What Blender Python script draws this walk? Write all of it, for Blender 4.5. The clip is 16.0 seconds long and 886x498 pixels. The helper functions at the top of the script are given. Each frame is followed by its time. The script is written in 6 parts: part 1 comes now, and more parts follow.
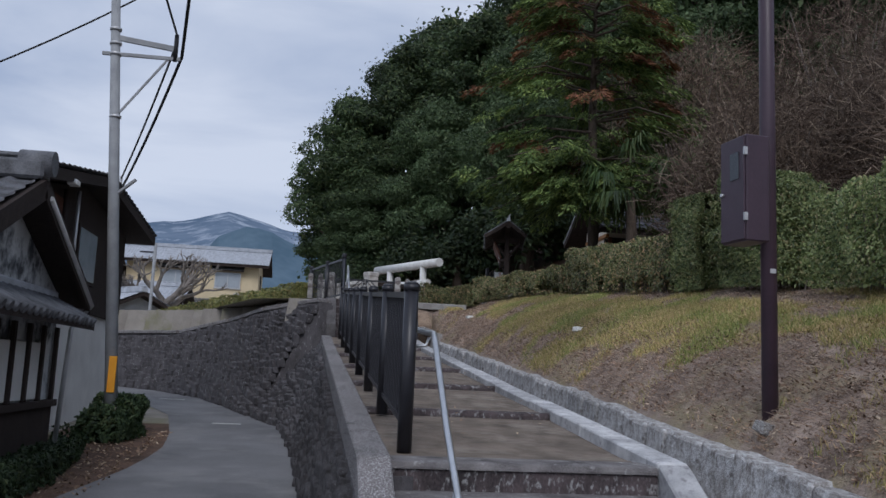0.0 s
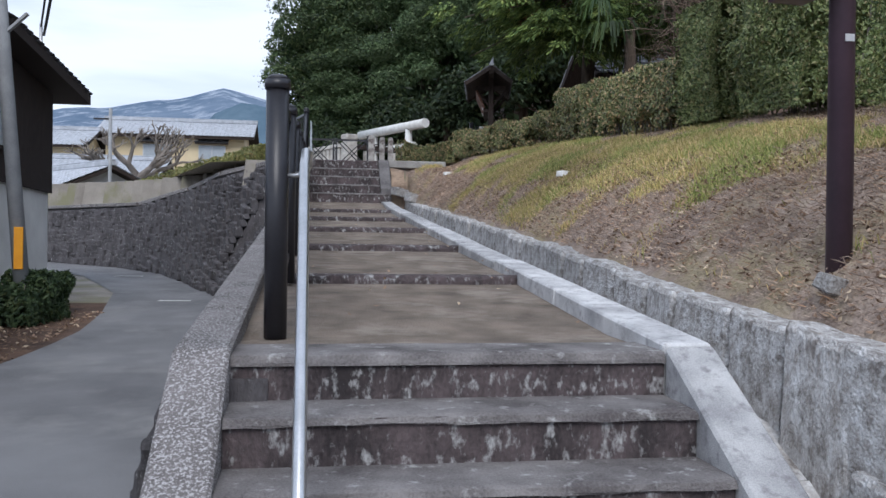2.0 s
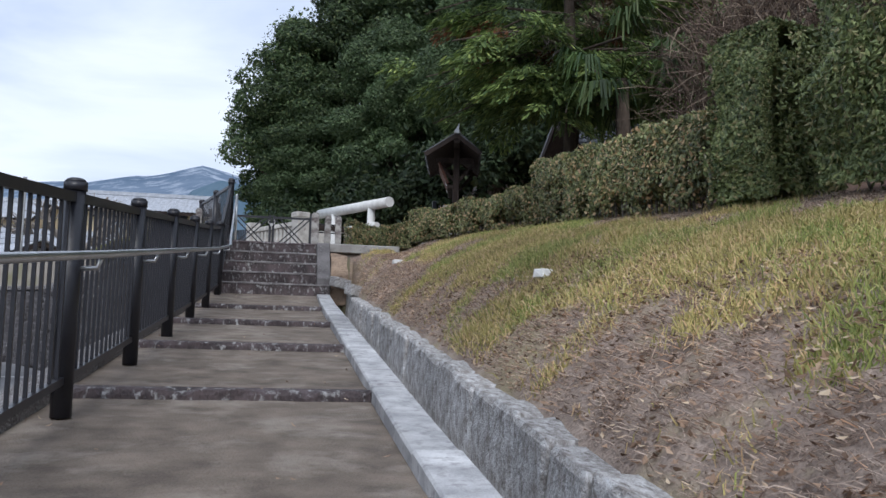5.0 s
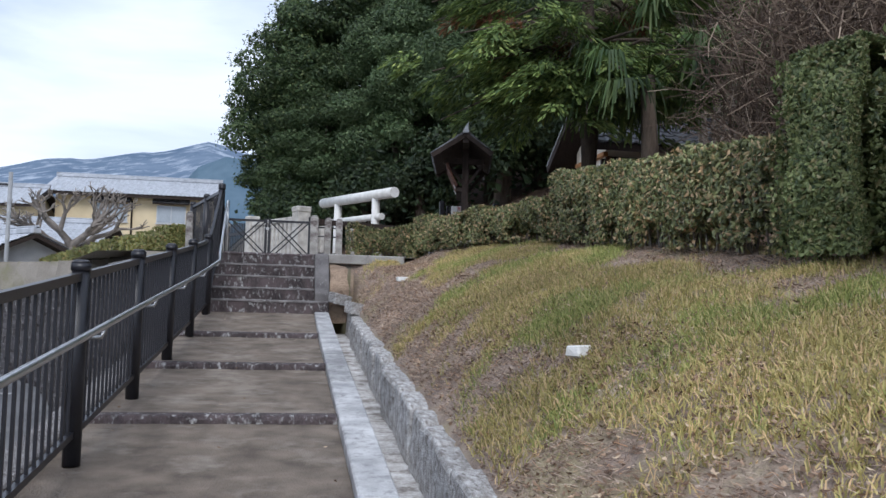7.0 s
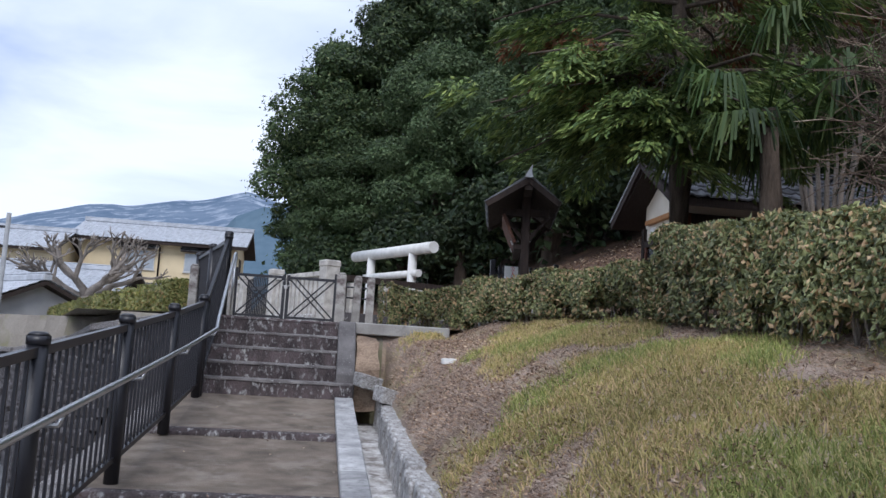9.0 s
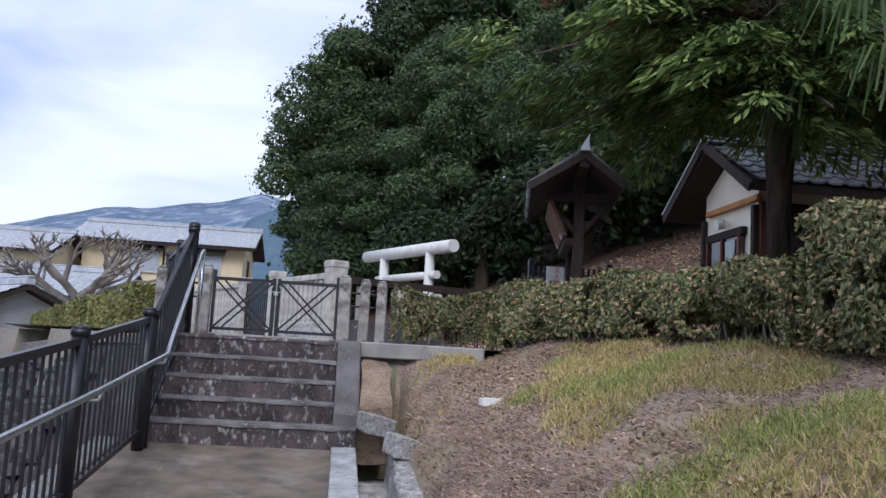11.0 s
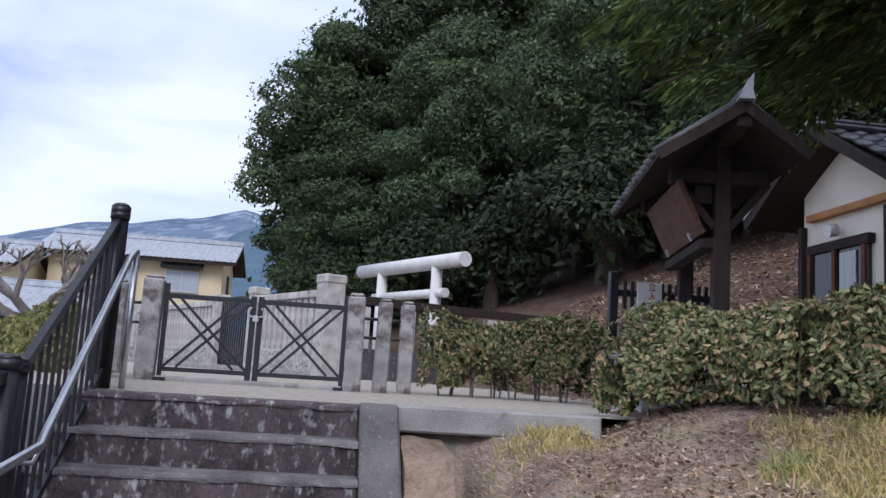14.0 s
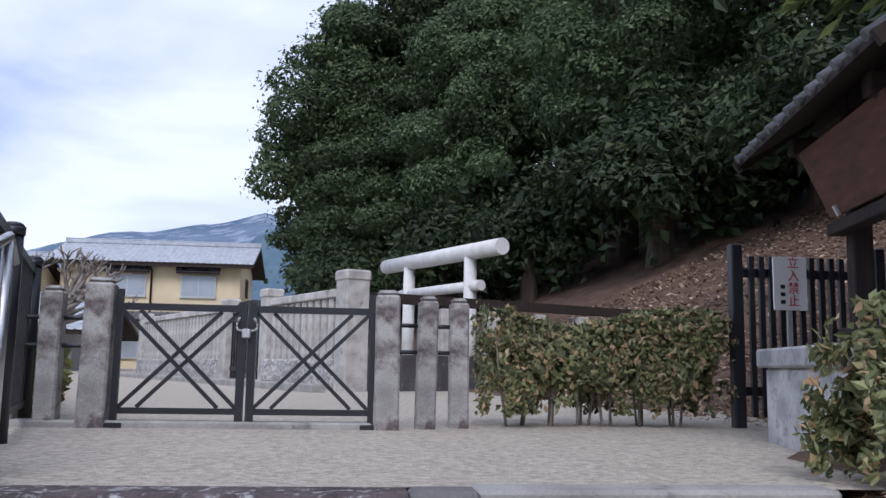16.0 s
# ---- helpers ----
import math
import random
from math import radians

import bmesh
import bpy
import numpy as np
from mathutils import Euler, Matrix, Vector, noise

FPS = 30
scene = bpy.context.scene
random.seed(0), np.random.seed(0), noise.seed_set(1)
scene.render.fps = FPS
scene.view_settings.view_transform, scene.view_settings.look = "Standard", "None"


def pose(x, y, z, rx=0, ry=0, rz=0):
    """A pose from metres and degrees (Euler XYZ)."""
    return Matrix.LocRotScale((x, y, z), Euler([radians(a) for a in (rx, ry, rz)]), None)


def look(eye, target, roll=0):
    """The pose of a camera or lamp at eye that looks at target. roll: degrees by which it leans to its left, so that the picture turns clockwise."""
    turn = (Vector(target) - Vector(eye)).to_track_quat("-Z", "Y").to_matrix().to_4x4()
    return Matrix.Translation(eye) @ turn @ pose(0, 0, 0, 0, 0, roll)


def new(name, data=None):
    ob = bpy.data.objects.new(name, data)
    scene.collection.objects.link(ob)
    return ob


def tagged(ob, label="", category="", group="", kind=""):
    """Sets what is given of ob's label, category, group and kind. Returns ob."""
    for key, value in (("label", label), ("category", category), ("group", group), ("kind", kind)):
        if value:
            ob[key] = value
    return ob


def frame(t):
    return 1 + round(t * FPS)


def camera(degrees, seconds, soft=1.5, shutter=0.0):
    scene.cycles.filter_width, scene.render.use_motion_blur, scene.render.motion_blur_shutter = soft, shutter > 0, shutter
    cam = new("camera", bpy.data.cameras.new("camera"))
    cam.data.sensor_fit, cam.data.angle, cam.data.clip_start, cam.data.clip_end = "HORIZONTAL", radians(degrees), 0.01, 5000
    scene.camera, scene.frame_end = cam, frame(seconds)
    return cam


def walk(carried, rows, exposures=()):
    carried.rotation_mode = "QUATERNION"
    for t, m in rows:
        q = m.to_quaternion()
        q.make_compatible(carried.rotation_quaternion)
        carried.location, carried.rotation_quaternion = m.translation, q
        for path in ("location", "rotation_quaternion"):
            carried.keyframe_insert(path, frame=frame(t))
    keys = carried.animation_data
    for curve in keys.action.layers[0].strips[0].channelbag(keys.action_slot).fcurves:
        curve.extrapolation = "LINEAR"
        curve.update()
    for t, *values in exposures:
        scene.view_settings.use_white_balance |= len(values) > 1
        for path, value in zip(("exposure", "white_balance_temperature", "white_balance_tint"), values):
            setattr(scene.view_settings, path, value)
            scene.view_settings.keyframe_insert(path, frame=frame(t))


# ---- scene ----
cam = camera(53.7, 16.0)
PATH = [
    (0, (-0.01, 0.069, 1.74), (0.289, 2.026, 2.024), 2.5),
    (0.5, (0.164, 0.527, 1.688), (0.457, 2.495, 1.896), 2.7),
    (0.7, (0.241, 0.736, 1.691), (0.529, 2.708, 1.859), 2.3),
    (1, (0.343, 1.073, 1.662), (0.626, 3.049, 1.778), 2.4),
    (1.5, (0.561, 1.567, 1.665), (0.856, 3.546, 1.689), 1.6),
    (2, (0.793, 2.043, 1.633), (1.1, 4.019, 1.625), 0.7),
    (2.5, (1.053, 2.549, 1.627), (1.389, 4.52, 1.62), 0.5),
    (3, (1.232, 3.053, 1.683), (1.572, 5.024, 1.702), 0.5),
    (3.5, (1.362, 3.563, 1.726), (1.687, 5.535, 1.795), 0.9),
    (4, (1.463, 4.087, 1.738), (1.795, 6.056, 1.86), 1.7),
    (4.5, (1.54, 4.537, 1.816), (1.88, 6.502, 1.97), 1.4),
    (5, (1.645, 5.023, 1.998), (2.001, 6.983, 2.176), 1.7),
    (7.3, (1.822, 6.326, 2.676), (2.16, 8.294, 2.795), 1.5),
    (7.5, (1.851, 6.544, 2.709), (2.17, 8.513, 2.846), 1.8),
    (8, (1.912, 7.231, 2.766), (2.203, 9.202, 2.935), 2.2),
    (8.5, (1.91, 8.033, 2.849), (2.19, 10.0, 3.075), 3.5),
    (9, (1.951, 8.629, 2.945), (2.212, 10.597, 3.189), 3.5),
    (11.3, (2.136, 11.491, 3.242), (2.363, 13.463, 3.485), 3.3),
    (11.5, (2.046, 11.675, 3.268), (2.29, 13.645, 3.505), 3.8),
    (12, (2.071, 12.244, 3.282), (2.31, 14.216, 3.511), 3.9),
    (12.5, (2.051, 12.785, 3.327), (2.289, 14.758, 3.555), 4.1),
    (13, (2.02, 13.324, 3.367), (2.256, 15.297, 3.6), 3.8),
    (13.5, (1.96, 13.893, 3.45), (2.209, 15.861, 3.707), 3.6),
    (14, (1.909, 14.441, 3.464), (2.172, 16.403, 3.75), 3.6),
    (14.5, (1.921, 15.021, 3.548), (2.19, 16.98, 3.846), 2.9),
    (15, (1.918, 15.565, 3.576), (2.197, 17.523, 3.875), 2.1),
    (15.5, (1.951, 16.1, 3.617), (2.201, 18.063, 3.907), 1.5),
    (16, (1.95, 16.581, 3.648), (2.166, 18.551, 3.918), 1.0),
]
walk(cam, [(t, look(eye, target, roll)) for t, eye, target, roll in PATH], [(0, -0.3, 6000, 14), (0.7, -0.06, 6000, 14), (1.0, 0.14, 6000, 14), (1.5, 0.3, 6050, 13), (2.5, 0.42, 6100, 12), (3.0, 0.34, 6100, 12), (3.5, 0.38, 6100, 12), (5.0, 0.3, 6100, 12), (7.5, 0.42, 6050, 12), (9.0, 0.38, 6000, 14), (12.5, 0.33, 5900, 17), (16.0, 0.33, 5900, 18)])

# ---- world, sun, light ----
SUN_EL, SUN_AZ = 45.0, 188.0
world = bpy.data.worlds.new("overcast")
scene.world = world
world.use_nodes = True
wn, wl = world.node_tree.nodes, world.node_tree.links
wn.clear()
w_out = wn.new("ShaderNodeOutputWorld")
w_bg = wn.new("ShaderNodeBackground")
w_bg.inputs["Strength"].default_value = 0.105
w_sky = wn.new("ShaderNodeTexSky")
w_sky.sky_type, w_sky.sun_disc = "NISHITA", False
w_sky.sun_elevation, w_sky.sun_rotation = radians(SUN_EL), radians(SUN_AZ)
w_co = wn.new("ShaderNodeTexCoord")
w_map = wn.new("ShaderNodeMapping")
w_map.inputs["Scale"].default_value = (1.0, 1.0, 3.4)
w_n = wn.new("ShaderNodeTexNoise")
w_n.inputs["Scale"].default_value, w_n.inputs["Detail"].default_value, w_n.inputs["Roughness"].default_value = 2.1, 6.0, 0.52
w_n.inputs["Distortion"].default_value = 0.35
w_r = wn.new("ShaderNodeValToRGB")
w_r.color_ramp.elements[0].position, w_r.color_ramp.elements[0].color = 0.36, (4.3, 5.15, 6.6, 1)
w_r.color_ramp.elements[1].position, w_r.color_ramp.elements[1].color = 0.62, (7.6, 8.15, 8.9, 1)
w_mix = wn.new("ShaderNodeMix")
w_mix.data_type = "RGBA"
w_mix.inputs["Factor"].default_value = 0.93
wl.new(w_co.outputs["Generated"], w_map.inputs["Vector"])
wl.new(w_map.outputs["Vector"], w_n.inputs["Vector"])
wl.new(w_n.outputs["Fac"], w_r.inputs["Fac"])
wl.new(w_sky.outputs["Color"], w_mix.inputs["A"])
wl.new(w_r.outputs["Color"], w_mix.inputs["B"])
wl.new(w_mix.outputs["Result"], w_bg.inputs["Color"])
wl.new(w_bg.outputs["Background"], w_out.inputs["Surface"])
sun = new("sun", bpy.data.lights.new("sun", "SUN"))
sun.data.energy, sun.data.angle, sun.data.color = 1.5, radians(30), (1.0, 0.96, 0.9)
_az, _el = radians(SUN_AZ), radians(SUN_EL)
sun.matrix_world = look((0, 0, 60), (-math.sin(_az) * math.cos(_el), -math.cos(_az) * math.cos(_el), 60 - math.sin(_el)))


# ---- materials ----
def mat(name, c1, c2=None, rough=0.85, scale=6.0, fine=60.0, bump=0.3, metal=0.0, c3=None, spots=(0.62, 0.68), spot_scale=5.0, vary=0.0, stretch=(1, 1, 1), bump_scale=None, spec=0.4, coords="Object", island=0.0):
    """Two scales of colour noise, optional spots of a third colour, and fine relief."""
    m = bpy.data.materials.new(name)
    m.use_nodes = True
    n, l = m.node_tree.nodes, m.node_tree.links
    b = n["Principled BSDF"]
    b.inputs["Roughness"].default_value, b.inputs["Metallic"].default_value = rough, metal
    b.inputs["Specular IOR Level"].default_value = spec
    co, mp = n.new("ShaderNodeTexCoord"), n.new("ShaderNodeMapping")
    mp.inputs["Scale"].default_value = stretch
    l.new(co.outputs[coords], mp.inputs["Vector"])
    big, small = n.new("ShaderNodeTexNoise"), n.new("ShaderNodeTexNoise")
    big.inputs["Scale"].default_value, big.inputs["Detail"].default_value = scale, 4
    small.inputs["Scale"].default_value, small.inputs["Detail"].default_value = fine, 3
    for t in (big, small):
        l.new(mp.outputs["Vector"], t.inputs["Vector"])
    c2 = c2 or tuple(0.6 * v for v in c1)
    add = n.new("ShaderNodeMath")
    add.operation = "MULTIPLY_ADD"
    l.new(small.outputs["Fac"], add.inputs[0])
    add.inputs[1].default_value = 0.45
    l.new(big.outputs["Fac"], add.inputs[2])
    ramp = n.new("ShaderNodeValToRGB")
    ramp.color_ramp.elements[0].position, ramp.color_ramp.elements[0].color = 0.52, (*c2, 1)
    ramp.color_ramp.elements[1].position, ramp.color_ramp.elements[1].color = 0.92, (*c1, 1)
    l.new(add.outputs[0], ramp.inputs["Fac"])
    colour = ramp.outputs["Color"]
    if c3:
        sp = n.new("ShaderNodeTexNoise")
        sp.inputs["Scale"].default_value, sp.inputs["Detail"].default_value, sp.inputs["Roughness"].default_value = spot_scale, 6, 0.65
        l.new(mp.outputs["Vector"], sp.inputs["Vector"])
        sr = n.new("ShaderNodeValToRGB")
        sr.color_ramp.elements[0].position, sr.color_ramp.elements[1].position = spots
        l.new(sp.outputs["Fac"], sr.inputs["Fac"])
        mx = n.new("ShaderNodeMix")
        mx.data_type = "RGBA"
        l.new(sr.outputs["Color"], mx.inputs["Factor"])
        l.new(colour, mx.inputs["A"])
        mx.inputs["B"].default_value = (*c3, 1)
        colour = mx.outputs["Result"]
    if vary or island:
        hsv = n.new("ShaderNodeHueSaturation")
        if island:
            src = n.new("ShaderNodeNewGeometry").outputs["Random Per Island"]
        else:
            src = n.new("ShaderNodeObjectInfo").outputs["Random"]
        mr = n.new("ShaderNodeMapRange")
        v = vary or island
        mr.inputs["To Min"].default_value, mr.inputs["To Max"].default_value = 1 - v, 1 + v
        l.new(src, mr.inputs["Value"])
        l.new(mr.outputs["Result"], hsv.inputs["Value"])
        l.new(colour, hsv.inputs["Color"])
        colour = hsv.outputs["Color"]
    l.new(colour, b.inputs["Base Color"])
    if bump:
        bn = n.new("ShaderNodeTexNoise")
        bn.inputs["Scale"].default_value, bn.inputs["Detail"].default_value = bump_scale or fine, 5
        l.new(mp.outputs["Vector"], bn.inputs["Vector"])
        bp = n.new("ShaderNodeBump")
        bp.inputs["Strength"].default_value, bp.inputs["Distance"].default_value = bump, 0.02
        l.new(bn.outputs["Fac"], bp.inputs["Height"])
        l.new(bp.outputs["Normal"], b.inputs["Normal"])
    return m


def leaf_mat(name, dark, light, third=None, third_share=0.06, rough=0.55, through_light=0.25):
    """Leaves, each of its own shade."""
    m = bpy.data.materials.new(name)
    m.use_nodes = True
    n, l = m.node_tree.nodes, m.node_tree.links
    b = n["Principled BSDF"]
    b.inputs["Roughness"].default_value = rough
    b.inputs["Specular IOR Level"].default_value = 0.35
    geo = n.new("ShaderNodeNewGeometry")
    ramp = n.new("ShaderNodeValToRGB")
    e = ramp.color_ramp.elements
    e[0].position, e[0].color = 0.0, (*dark, 1)
    e[1].position, e[1].color = 0.93 - third_share * 0.6, (*light, 1)
    if third:
        x = e.new(1 - third_share * 0.35)
        x.color = (*third, 1)
    l.new(geo.outputs["Random Per Island"], ramp.inputs["Fac"])
    co, big = n.new("ShaderNodeTexCoord"), n.new("ShaderNodeTexNoise")
    big.inputs["Scale"].default_value, big.inputs["Detail"].default_value = 0.45, 3
    l.new(co.outputs["Object"], big.inputs["Vector"])
    hsv = n.new("ShaderNodeHueSaturation")
    mr = n.new("ShaderNodeMapRange")
    mr.inputs["From Min"].default_value, mr.inputs["From Max"].default_value = 0.3, 0.7
    mr.inputs["To Min"].default_value, mr.inputs["To Max"].default_value = 0.65, 1.35
    l.new(big.outputs["Fac"], mr.inputs["Value"])
    own = n.new("ShaderNodeMapRange")
    own.inputs["To Min"].default_value, own.inputs["To Max"].default_value = 0.8, 1.25
    l.new(n.new("ShaderNodeObjectInfo").outputs["Random"], own.inputs["Value"])
    both = n.new("ShaderNodeMath")
    both.operation = "MULTIPLY"
    l.new(mr.outputs["Result"], both.inputs[0])
    l.new(own.outputs["Result"], both.inputs[1])
    l.new(both.outputs[0], hsv.inputs["Value"])
    l.new(ramp.outputs["Color"], hsv.inputs["Color"])
    l.new(hsv.outputs["Color"], b.inputs["Base Color"])
    tr, mix, out = n.new("ShaderNodeBsdfTranslucent"), n.new("ShaderNodeMixShader"), n["Material Output"]
    l.new(hsv.outputs["Color"], tr.inputs["Color"])
    mix.inputs["Fac"].default_value = through_light
    l.new(b.outputs["BSDF"], mix.inputs[1])
    l.new(tr.outputs["BSDF"], mix.inputs[2])
    l.new(mix.outputs["Shader"], out.inputs["Surface"])
    return m


